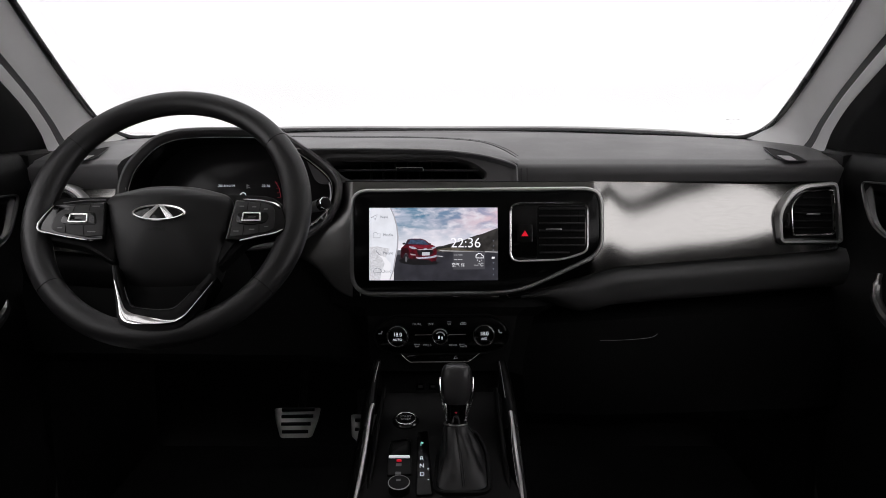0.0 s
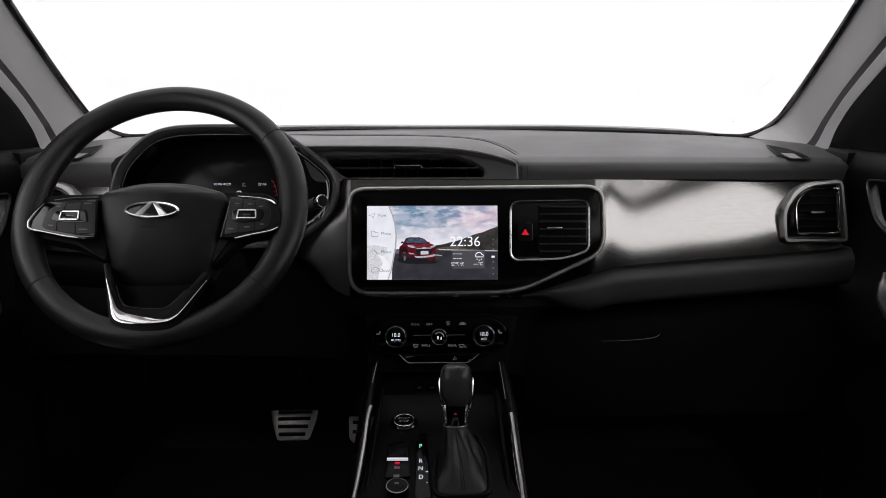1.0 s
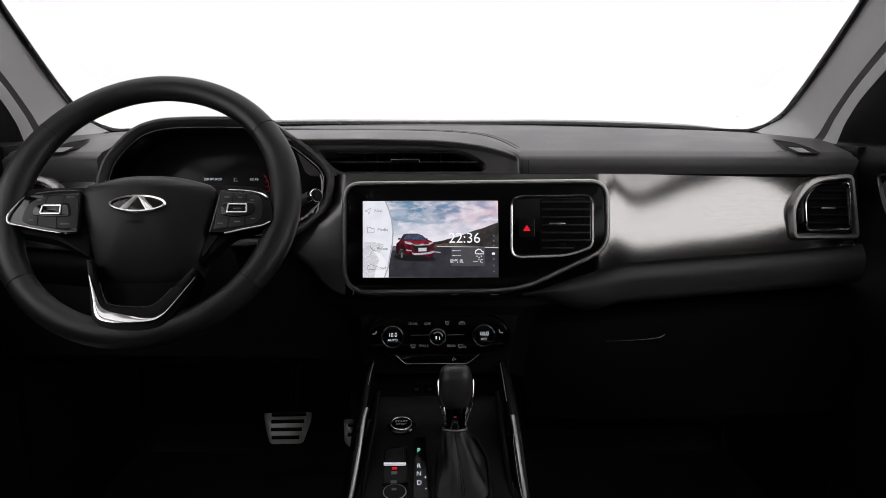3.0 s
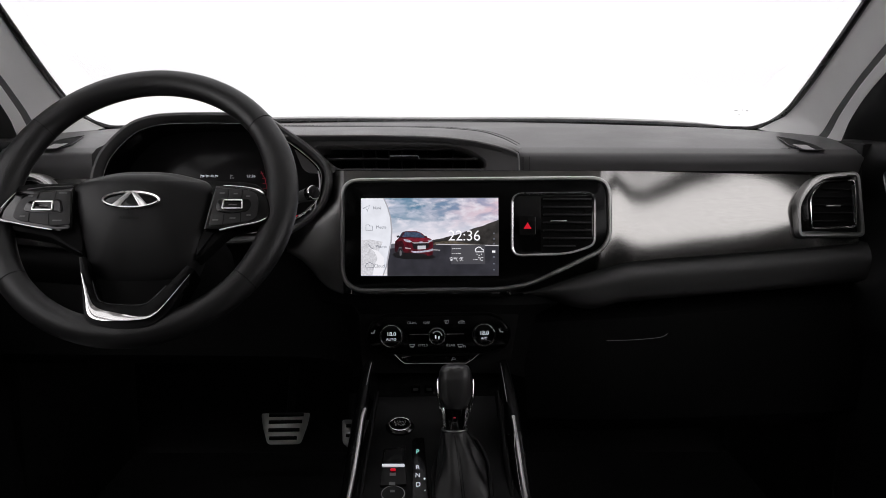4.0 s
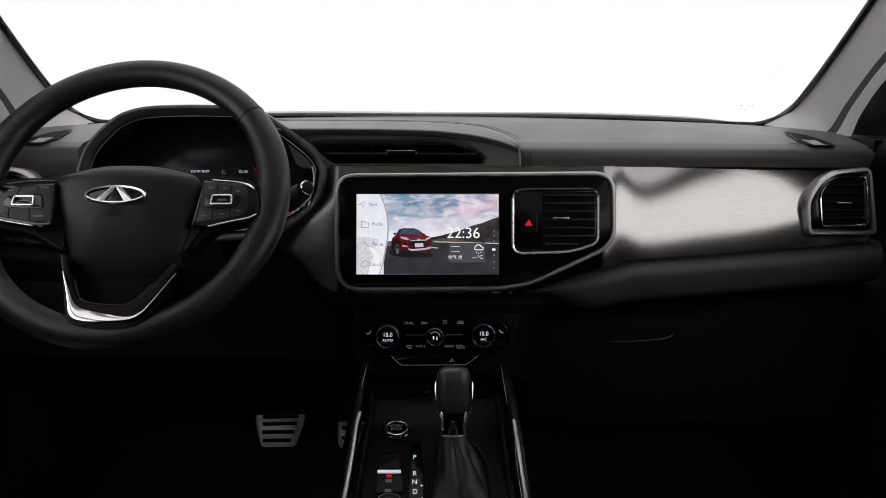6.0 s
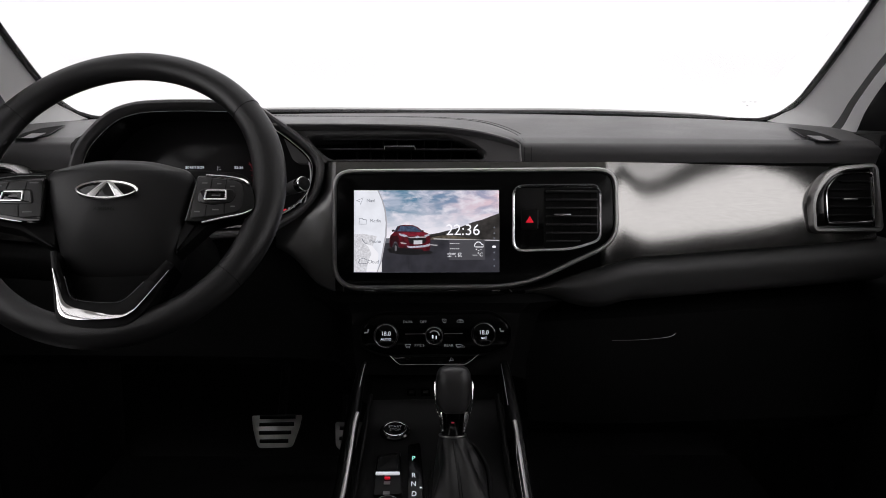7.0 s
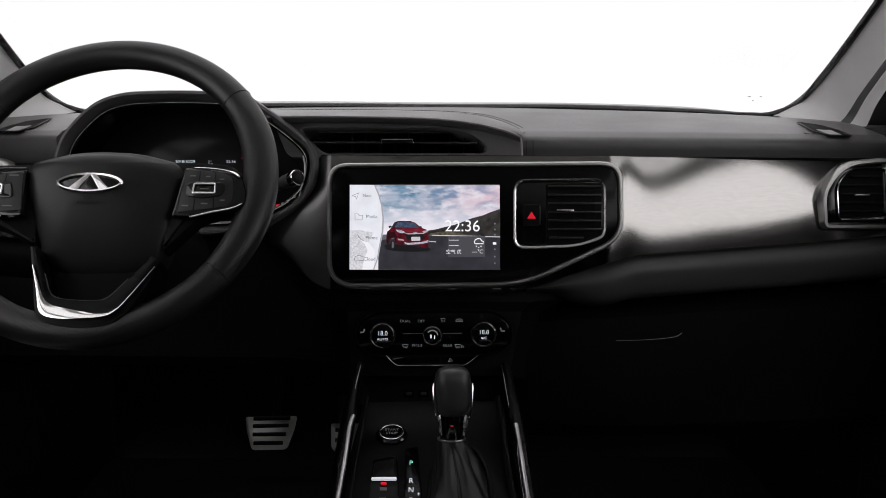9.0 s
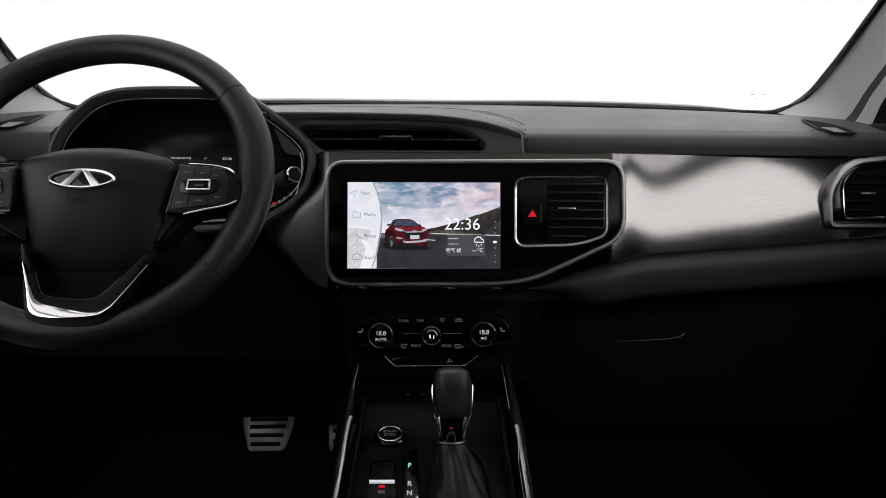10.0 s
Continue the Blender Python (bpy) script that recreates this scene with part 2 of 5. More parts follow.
tagged(part("ceiling", join(roof_skin(-1.25, LIGHT_SLOT[0], 0.64, 8, 0.03), roof_skin(*LIGHT_SLOT, 0.55, 4, 0.03), roof_skin(LIGHT_SLOT[1], 1.08, 0.64, 3, 0.03)), HEADLINER), "pale grey cloth headliner of the car roof", "ceiling", kind="structure")

for s, side in ((-1, "left"), (1, "right")):
    x = MID + s * 0.80
    sill = thing("wall_" + side, (x, 0.1, 0.0), "dark lower body side of the car", "car side", kind="structure")
    part("side_panel", box((x, 0.2, 0.32), (0.05, 3.0, 0.72), 0.01), PLASTIC, sill)
    part("kick_panel", box((MID + s * 0.765, 1.72, 0.3), (0.10, 0.62, 0.80), 0.01), PLASTIC, sill)
    part("roof_rail", box((MID + s * 0.728, -0.1, 0.996), (0.045, 2.3, 0.03), 0.010), DARK, sill, "dark upper door frame")
    # unseen opening, added to brighten the metal band's reflection
    strip_glass = part("added_light_slot", box((MID + s * 0.635, sum(LIGHT_SLOT) / 2, 1.075), (0.16, LIGHT_SLOT[1] - LIGHT_SLOT[0], 0.004), 0.0), GLASS, sill, "unseen clear strip added beside the roof to let light in")
    strip_glass.visible_shadow = False
    part("roof_edge", box((MID + s * 0.70, -0.42, 1.045), (0.10, 1.66, 0.06), 0.015), PILLAR, sill, "pale grey roof edge lining")
    part("window_seal", box((MID + s * 0.752, 0.56, 0.985), (0.03, 1.0, 0.020), 0.006), DARK, sill, "black rubber window seal")
    part("centre_pillar", box((MID + s * 0.74, 0.06, 0.86), (0.08, 0.12, 0.40), 0.02), PLASTIC, sill)
    # unseen opaque panel, added to keep light out of the rear
    part("rear_light_block", box((MID + s * 0.755, -0.4, 0.86), (0.006, 0.82, 0.40), 0.0), BLOCKER, sill, "unseen dark panel added to block light at the rear door window")
    part("rear_pillar", box((MID + s * 0.74, -1.0, 0.86), (0.08, 0.4, 0.40), 0.02), PLASTIC, sill)
bm = join(box((MID, -1.25, 0.45), (1.6, 0.05, 0.95), 0.01), box((MID, -1.24, 0.98), (1.5, 0.04, 0.30), 0.01))
tagged(part("wall_rear", bm, PLASTIC), "dark rear panel of the cabin", "wall", kind="structure")


# ---- windscreen and front pillars ----
def mirrored(points):
    return [(2 * MID - p[0], p[1], p[2]) for p in points]


PILLAR_LINE = [(0.6451, 0.2344, -0.4), (0.6929, 0.2591, -0.385), (0.693, 0.2871, -0.29), (0.6802, 0.3283, -0.155), (0.674, 0.3643, -0.06), (0.6645, 0.3933, 0.026), (0.6539, 0.4315, 0.14), (0.6252, 0.4906, 0.32)]


PILLAR_EDGE = [(0.6916, 0.1608, -0.23), (0.7144, 0.1597, -0.19), (0.713, 0.1959, -0.155), (0.7077, 0.228, -0.1), (0.706, 0.2559, -0.03), (0.7095, 0.2851, 0.04), (0.7222, 0.3306, 0.13), (0.7226, 0.403, 0.28)]
# across the pillar from the glass to the door: (share of the width, height)
TRIM = [(-0.01, -0.012), (0.0, 0.0), (0.06, 0.006), (0.2, 0.014), (0.36, 0.018), (0.50, 0.017), (0.60, 0.010), (0.67, 0.003)]
# dark strip in place of the soft shade along the pillar
SHADE_STRIP = [(0.67, 0.003), (0.71, 0.0), (0.75, 0.0), (0.79, 0.003)]
OUTER_LIP = [(0.79, 0.003), (0.84, 0.008), (0.92, 0.011), (1.0, 0.003), (1.01, -0.012)]


def pillar_rows(inner, outer, across):
    """Rows across the pillar, from its foot up."""
    return [[Vector(p).lerp(Vector(q), 0.87 * t) + Vector((0, 0, w)) for t, w in across] for p, q in zip(inner, outer)]


def fine(rows, n=5):
    cols = [smooth([r[j] for r in rows], n) for j in range(len(rows[0]))]
    rows = [list(r) for r in zip(*cols)]
    return [smooth(r, 3) for r in rows]


for across, name, mat, label in ((TRIM, "trim_pillar_", PILLAR, "light grey moulded front pillar trim"), (SHADE_STRIP, "trim_shade_strip_", SOFT, "dark grey strip standing in for the shaded band on the front pillar"), (OUTER_LIP, "trim_lip_", PILLAR, "light grey outer lip of the front pillar")):
    right = fine(pillar_rows(smooth(PILLAR_LINE, 2), smooth(PILLAR_EDGE, 2), across), 2)
    for side, rows in (("right", right), ("left", [[Vector(p) for p in mirrored(r)] for r in right])):
        bm = loft([r + [p + Vector((p.x, p.y, p.z - 1.2)).normalized() * 0.006 for p in reversed(r)] for r in rows], closed=True, ends=True)
        tagged(part(name + side, bm, mat, None, "", DASH, 60), label, "pillar", kind="structure")

WS_BASE = [(0, 0.2692, -0.5), (0.272, 0.267, -0.485), (0.4888, 0.2543, -0.45), (0.5896, 0.239, -0.42)]
EDGE_R = [Vector(p) for p in WS_BASE[1:] + PILLAR_LINE]
EDGE = [Vector(p) for p in mirrored(EDGE_R[::-1])] + [Vector(WS_BASE[0])] + EDGE_R
bm = tube([p + Vector((0.003 * (-1 if p.x > 0.55 else 1 if p.x < -0.55 else 0), 0.002 - 0.003 * max(0.0, min(1.0, (0.60 - abs(p.x)) / 0.10)), -0.006)) for p in smooth(EDGE, 6)], 0.0064, 8)
tagged(part("trim_windscreen", bm, FRIT, None, "", DASH), "black border round the windscreen glass", "glass border", kind="structure")


COWL = [Vector(p) for p in mirrored(WS_BASE[:0:-1])] + [Vector(p) for p in WS_BASE]
bm = tube([p + Vector((0, 0.0075, -0.022)) for p in smooth(COWL, 6)], 0.0042, 8)
tagged(part("trim_cowl", bm, SILVER, None, "", DASH), "pale grey cowl edge beyond the windscreen", "cowl", kind="structure")


def windscreen():
    right = smooth([Vector((0.6211, 0.2197, -0.44))] + [Vector(p) for p in PILLAR_LINE[2:]], 4)
    rows = []
    for p in right:
        q = Vector(mirrored([p])[0])
        rows.append([q.lerp(p, -0.12 + 1.24 * i / 12) + Vector((0, 0, -0.014 - 0.05 * (1 - (i / 6 - 1) ** 2))) for i in range(13)])
    return thick(loft(rows), 0.004)


ob = tagged(part("window_front", windscreen(), GLASS, None, "", DASH), "clear curved windscreen glass", "windscreen", kind="structure")
ob.visible_shadow = False

# ---- doors ----
def door(s):
    side = "right" if s > 0 else "left"
    x0 = MID + s * 0.735
    d = thing("car_door", (x0, 0.7, 0.0), "closed black car door with a chrome-edged handle recess", "car door", "front doors")
    rows = []
    for k in range(12):
        y = 0.2 + k * 0.125
        flare = 0.03 * max(0.0, (y - 1.2) / 0.4)
        prof = [(0.05, BELT + 0.012), (0.018, BELT + 0.01), (0.004, BELT - 0.004), (0.0, BELT - 0.03), (0.006, BELT - 0.09), (0.004, 0.52), (-0.02, 0.44), (-0.024, 0.40), (0.0, 0.35), (0.012, 0.22), (0.0, 0.08), (0.02, 0.02)]
        rows.append([(x0 + s * (dx - flare), y, z) for dx, z in prof])
    part("panel", thick(loft([smooth(r, 3) for r in rows]), 0.02), PLASTIC, d)
    part("sail_panel", thick(loft([[(x0 + s * 0.045, 1.12, BELT), (x0 + s * 0.045, 1.62, BELT)], [(x0 + s * 0.03, 1.10, 0.85), (x0 + s * 0.035, 1.48, 0.80)], [(x0 + s * 0.01, 1.0, 1.03), (x0 + s * 0.015, 1.08, 1.03)]]), 0.02), DARK, d, "matt black mirror triangle")
    m = Matrix(((0, 0, -s, x0 - s * 0.006), (1, 0, 0, 0), (0, 1, 0, 0), (0, 0, 0, 1)))
    dy, dz = (0.0, 0.0) if s > 0 else (0.027, -0.025)
    out = rounded([(1.357 + dy, 0.658 + dz), (1.14, 0.668 + dz), (1.14, 0.572 + dz), (1.272 + dy, 0.573 + dz), (1.318 + dy, 0.592 + dz), (1.343 + dy, 0.628 + dz)], [0.02, 0.02, 0.02, 0.03, 0.03, 0.03])
    part("handle_bezel", ring(out, [(0, 0.0), (0.0, 0.006), (0.001, 0.008), (0.003, 0.007), (0.0035, 0.0)]), SATIN, d, "satin chrome bezel", m)
    part("handle_recess", plate(inset(out, 0.004), -0.004, 0.003, 0.001), GLOSS, d, "glossy black recess", m)
    part("door_pull", tube(smooth([(x0 - s * 0.004, 1.282 + dy, 0.512 + dz), (x0 - s * 0.010, 1.276 + dy, 0.490 + dz), (x0 - s * 0.024, 1.245 + dy, 0.468 + dz), (x0 - s * 0.040, 1.15, 0.45 + dz), (x0 - s * 0.048, 0.9, 0.43 + dz)], 5), [0.006] * 4 + [0.009] * 17, 10), SATIN, d, "satin chrome armrest strip")
    return d


door(1)
door(-1)


# ---- dashboard ----
dash = thing("dashboard", (MID, 1.35, 0.55), "black leather car dashboard with a brushed aluminium band", "dashboard")


def pad_point(u, t):
    """The dash top: t runs from the windscreen (0) to the front edge (1)."""
    c = (u - MID) / 0.66
    far = Vector((u, 0.2672 - 0.036 * c * c, -0.50 + 0.105 * c * c))
    wf = -0.06 - 0.045 * c * c
    front = Vector((u, 0.1075 * (1.296 - wf), wf))
    p = far.lerp(front, t)
    p.y += 0.007 * math.sin(math.pi * min(t, 1)) ** 1.0
    return p


STEPS = (0, 0.1, 0.25, 0.4, 0.55, 0.7, 0.80, 0.86, 0.91, 0.95)


def pad_piece(start, end, count, upto=1.0):
    """A stretch of the dash top; upto below 1 leaves its front open for a hood."""
    rows = []
    for i in range(count + 1):
        u = start + (end - start) * i / count
        row = [pad_point(u, t * upto) for t in STEPS]
        if upto == 1:
            e = pad_point(u, 1)
            low = 0.0805 * (1.296 - e.z) - (0.013 if end < -0.5 else 0.0)
            row += [Vector((u, e.y - 0.0008, e.z - 0.008)), Vector((u, e.y - 0.004, e.z - 0.001)), Vector((u, e.y - 0.010, e.z + 0.002)), Vector((u, e.y * 0.4 + low * 0.6, e.z - 0.003)),
                    Vector((u, low + 0.001, e.z - 0.012)), Vector((u, low - 0.012, e.z - 0.016)), Vector((u, low - 0.02, e.z - 0.05))]
        else:
            e = pad_point(u, upto)
            row += [e + Vector((0, -0.02 - 0.004 * k, -0.01)) for k in range(7)]
        rows.append(row)
    return loft(rows)


def upper_pad():
    return join(pad_piece(-0.735, -0.565, 8), pad_piece(-0.565, -0.165, 14, 0.5), pad_piece(-0.165, 0.085, 12, 0.78), pad_piece(0.085, 0.127, 4, 0.985), pad_piece(0.127, 0.72, 24))


part("upper_pad", upper_pad(), PAD, dash, "charcoal grained leather top", DASH, 50)

# the raised hood over the centre vent
LIP = smooth([(-0.2484, 0.1675, -0.035), (-0.1543, 0.168, -0.035), (-0.079, 0.1675, -0.035), (-0.0038, 0.1657, -0.036), (0.0528, 0.1599, -0.038), (0.0907, 0.1522, -0.041), (0.1146, 0.145, -0.044), (0.1233, 0.1409, -0.046)], 5)
SEAM = smooth([pad_point(u, t) + Vector((0, 0.0012, 0)) for u, t in [(-0.33, 0.32), (-0.21, 0.4), (-0.096, 0.42), (0.006, 0.47), (0.072, 0.57), (0.105, 0.73), (0.123, 0.88), (0.132, 0.99)]], 5)


def centre_hood():
    rows = []
    for a, b in zip(SEAM, LIP):
        row = []
        for t in (0, 0.04, 0.2, 0.4, 0.6, 0.8, 0.92):
            p = a.lerp(b, t)
            p.y += 0.0045 * math.sin(math.pi * t)
            row.append(p)
        row += [b + Vector((0, 0.0005, -0.004)), b + Vector((0, -0.001, 0)), b + Vector((0, -0.0035, 0.001)), b + Vector((0, -0.006, -0.003)), b + Vector((0, -0.008, -0.014))]
        rows.append(row)
    return loft(rows)


part("centre_hood", centre_hood(), PAD, dash, "charcoal leather hood over the centre vent", DASH, 60)
# the lip's highlight, drawn as a pale grey line
part("hood_highlight", tube([p + Vector((0, -0.0015, 0.001)) for p in LIP] + [Vector((0.1244, 0.1291, -0.047)), Vector((0.1253, 0.113, -0.047))], 0.0014, 8), HIGHLIGHT_AND_PRINT, dash, "pale grey line standing in for the highlight on the hood lip", DASH)
for off in (0.007,):
    seam = [p + Vector((off * 0.8, 0.0028 - 0.3 * off, off * 1.4)) for p in SEAM[:-4]]
    bits = []
    for a, b in zip(seam, seam[1:]):
        n = max(1, int((b - a).length / 0.0065))
        for k in range(n):
            bits.append(tube([a.lerp(b, (k + 0.15) / n), a.lerp(b, (k + 0.85) / n)], 0.0005, 5))
    part("stitching", join(*bits), THREAD, dash, "dark seam stitching", DASH)

part("seam_groove", tube([p + Vector((0.001, 0.0004, -0.001)) for p in SEAM[:-4]], 0.0010, 6), THREAD, dash, "dark seam line", DASH)

for u0 in (0.1325, 0.1425):
    ends = [Vector((u0, 0.1365, -0.0580)), Vector((u0 + 0.001, 0.1125, -0.0665))]
    part("stitching", join(*[tube([ends[0].lerp(ends[1], k / 7 + 0.02), ends[0].lerp(ends[1], k / 7 + 0.11)], 0.0008, 5) for k in range(7)]), THREAD, dash, "dark seam stitching", DASH)

# fascia round the centre vent
OUT = rounded([(-0.2387, 0.1678), (0.0153, 0.1659), (0.0968, 0.1505), (0.1256, 0.1381), (0.1275, 0.1122), (-0.2148, 0.1103)], 0.012)
INN = rounded([(-0.2004, 0.1515), (0.0153, 0.1534), (0.0518, 0.1429), (0.0729, 0.1275), (0.0709, 0.1179), (-0.162, 0.116)], 0.012)
rows = [[(p.x, p.y, -0.075) for p in OUT], [(p.x, p.y, -0.055) for p in OUT], [(p.x, p.y, -0.056) for p in inset(INN, -0.003)], [(p.x, p.y, -0.06) for p in INN], [(p.x, p.y - 0.004, -0.13) for p in INN]]
part("vent_fascia", loft(rows, closed=True), PAD, dash, "charcoal vent surround", DASH)
vent = part("centre_vent", plate(inset(INN, -0.01), -0.132, -0.128, 0.001), DARK, dash, "dark slatted air vent", DASH)
part("slat", box((-0.0599, 0.1333, -0.07), (0.2401, 0.003, 0.02), 0.001), LEATHER, vent, "", DASH)
part("slat", box((-0.0475, 0.1173, -0.075), (0.2108, 0.003, 0.02), 0.001), LEATHER, vent, "", DASH)
part("slat", box((-0.0674, 0.1504, -0.085), (0.2108, 0.003, 0.02), 0.001), LEATHER, vent, "", DASH)
for k in range(9):
    x = -0.125 + k * 0.021
    part("vane", box((x, 0.128, -0.10), (0.0016, 0.05, 0.03), 0.0005), PLASTIC, vent, "", DASH)
tab = part("vent_tab", box((-0.0564, 0.1343, -0.056), (0.044, 0.006, 0.012), 0.002), PLASTIC, vent, "", DASH)
part("tab_edge", tube([(-0.0794, 0.1303, -0.049), (-0.0785, 0.136, -0.049), (-0.0342, 0.1364, -0.049), (-0.0328, 0.1312, -0.049)], 0.0012, 8), BRIGHT, tab, "satin chrome edge", DASH)


# the brushed metal band
def trim_depth(u):
    near, far = max(0.0, min(u, 0.40) - 0.24), max(0.0, u - 0.40)
    return -0.028 - 0.11 * near - 0.11 * far + 0.225 * far ** 2 - 4.5 * max(0.0, -0.150 - u) ** 2


BOTTOM = [(-0.25, -0.01), (-0.21, -0.03), (-0.185, -0.062), (-0.165, -0.076), (-0.12, -0.084), (0.10, -0.084), (0.155, -0.072), (0.20, -0.056), (0.245, -0.042), (0.29, -0.030), (0.47, -0.0165), (0.56, -0.010), (0.70, 0.002)]


def along(table, u):
    for (a, p), (b, q) in zip(table, table[1:]):
        if u <= b:
            t = max(0.0, (u - a) / (b - a))
            return p + (q - p) * t
    return table[-1][1]


def band(start, end, count, drop=0.0):
    rows = []
    for i in range(count + 1):
        u = start + (end - start) * i / count
        w = trim_depth(u)
        top = 0.0843 * (1.296 - w) - drop
        low = (along(BOTTOM, u - 0.01) + along(BOTTOM, u) + along(BOTTOM, u + 0.01)) / 3
        lift = 0.005 * math.exp(-((u - 0.250) / 0.030) ** 2)
        row = []
        for k in range(17):
            v = top + (low - top) * k / 16
            c = v - (top - 0.118 - 0.085 * max(0.0, u - 0.30))
            k2 = max(0.0, min(1.0, (0.075 - v) / 0.05))
            x = u if u > -0.15 else -0.15 + (u + 0.15) * (0.28 + 0.72 * k2 * k2 * (3 - 2 * k2))
            row.append((x, v, w + lift - c * c / (2 * 0.61)))
        last = row[-1]
        row += [(u, low - 0.002, last[2] - 0.003), (u, low - 0.003, last[2] - 0.02)]
        rows.append(row)
    return loft(rows)


def ledge(start, end, count):
    """The dull shelf behind the band's upper edge."""
    rows = []
    for i in range(count + 1):
        u = start + (end - start) * i / count
        w = trim_depth(u)
        top = 0.0843 * (1.296 - w)
        x = u if u > -0.15 else -0.15 + (u + 0.15) * 0.28
        rows.append([(x, top + 0.0012, w - 0.05), (x, top + 0.0012, w - 0.0135), (x, top + 0.0002, w - 0.0118), (x, top - 0.003, w - 0.014)])
    return loft(rows)


part("band_ledge", ledge(-0.215, 0.67, 60), DARK, dash, "dull black joint above the band", DASH)
part("metal_band", band(-0.150, 0.67, 75), BRUSHED, dash, "brushed aluminium band", DASH, 50)
# same band, in a rougher copy of its metal to look lit
part("band_flank", band(-0.245, -0.150, 16), FLANK, dash, "end of the band, its metal copied rougher to look lit", DASH, 50)


def flipped(bm):
    bm.transform(Matrix.Translation((2 * MID, 0, 0)) @ Matrix.Diagonal((-1, 1, 1, 1)))
    return bm


part("metal_band", flipped(band(0.535, 0.67, 26, 0.012)), BRUSHED, dash, "brushed aluminium band", DASH, 50)


def lower_panel(start=0.13):
    rows = []
    for i in range(61):
        u = start + (0.69 - start) * i / 60
        w = trim_depth(u)
        top = along(BOTTOM, u) - 0.001
        c = max(0.0, min(1.0, (u - 0.13) / 0.13))
        h = 0.006 + 0.054 * c * c * (3 - 2 * c)
        row = [(u, top + 0.004, w - 0.04)]
        for k in range(9):
            t = k / 8
            row.append((u, top - h * t, w - 0.012 + 0.014 * math.sin(0.5 * math.pi * min(1, t * 2.2)) - 0.022 * t ** 3))
        row += [(u, top - h - 0.006, w - 0.05), (u, top - h - 0.008, w - 0.13)]
        rows.append(row)
    return loft(rows)


part("lower_panel", lower_panel(), LOWER, dash, "dark grey soft panel under the metal band", DASH, 50)

# mirrored panel in a darker material, imitating the shade behind the wheel
part("lower_panel", flipped(lower_panel(0.50)), PLASTIC, dash, "left panel under the metal band, coloured black to imitate shade", DASH, 50)

# knee panels, glovebox and centre stack
part("stack_panel", loft([[(-0.1894, -0.0276, -0.05), (-0.137, -0.0276, -0.05), (0.1389, -0.0276, -0.05), (0.1927, -0.0278, -0.06)], [(-0.1908, -0.0901, -0.06), (-0.1365, -0.0986, -0.045), (0.1384, -0.0986, -0.045), (0.1941, -0.0956, -0.07)], [(-0.1487, -0.1149, -0.07), (-0.1256, -0.1116, -0.03), (0.1228, -0.1116, -0.03), (0.1578, -0.1166, -0.09)], [(-0.1391, -0.1922, -0.07), (-0.1202, -0.1854, -0.022), (0.1081, -0.1854, -0.022), (0.1382, -0.195, -0.09)], [(-0.1391, -0.2163, -0.07), (-0.1157, -0.2025, -0.024), (0.1064, -0.2025, -0.024), (0.1382, -0.2195, -0.09)]]), PLASTIC, dash, "", DASH)
part("knee_panel", loft([[(-0.7343, 0.0109, -0.1), (-0.1985, 0.001, -0.08), (-0.1401, -0.0282, -0.08)], [(-0.7186, -0.086, -0.07), (-0.2148, -0.0949, -0.06), (-0.1206, -0.1158, -0.08)], [(-0.7069, -0.1797, -0.085), (-0.2171, -0.1832, -0.075), (-0.1206, -0.1936, -0.08)], [(-0.7658, -0.2105, -0.2), (-0.2369, -0.2105, -0.2), (-0.1312, -0.2211, -0.2)]]), PLASTIC, dash, "", DASH)
glove = part("glovebox_lid", loft([smooth(r, 4) for r in ([(0.1432, -0.0954, -0.14), (0.3208, -0.0802, -0.14), (0.732, -0.0501, -0.15)], [(0.1397, -0.1327, -0.105), (0.3119, -0.1234, -0.1), (0.7043, -0.0988, -0.115)], [(0.1402, -0.2078, -0.11), (0.3119, -0.2112, -0.1), (0.7068, -0.2092, -0.12)], [(0.1493, -0.2955, -0.15), (0.3208, -0.2985, -0.14), (0.7165, -0.2872, -0.16)], [(0.1627, -0.3443, -0.28), (0.3521, -0.3465, -0.28), (0.7755, -0.3332, -0.28)])]), DARK, dash, "matt black glovebox lid", DASH)
part("lid_handle", tube(smooth([(0.2732, -0.1602, -0.094), (0.3097, -0.1588, -0.09), (0.3489, -0.1558, -0.09), (0.3651, -0.1531, -0.092), (0.3737, -0.1485, -0.095)], 4), 0.0004, 8), SATIN, glove, "dim satin handle edge", DASH)


# speaker grilles on the dash ends: a flat black sickle imitates the dark recess, with a pale patch on it
GRILLE = [(0.621, 0.6), (0.645, 0.72), (0.653, 0.85), (0.653, 0.99), (0.637, 0.99), (0.615, 0.99), (0.605, 0.89)]
PALE_PATCH = [(0.615, 0.85), (0.625, 0.87), (0.637, 0.87), (0.635, 0.97), (0.637, 0.99), (0.617, 0.99)]


def speaker(s):
    def at(p, up):
        q = pad_point(MID + s * p[0], p[1])
        return Vector((q.x, q.y + up, q.z))

    def patch(outline, up):
        line = rounded(outline, 0.012, 4)
        bm = bmesh.new()
        bm.faces.new([bm.verts.new(at(p, up)) for p in line])
        return thick(bm, 0.0007), [at(p, up + 0.0004) for p in line]

    bm, edge = patch(GRILLE, 0.0022)
    g = part("speaker_grille", bm, GAP, dash, "flat black patch standing in for the dark dash-end speaker recess", DASH)
    part("grille_edge", tube(edge, 0.0008, 6, True), LOWER, g, "dark grey rim", DASH)
    bm, edge = patch(PALE_PATCH, 0.0034)
    part("pale_patch", bm, MESHGREY, g, "pale grey patch on the speaker grille", DASH)


speaker(1)
speaker(-1)
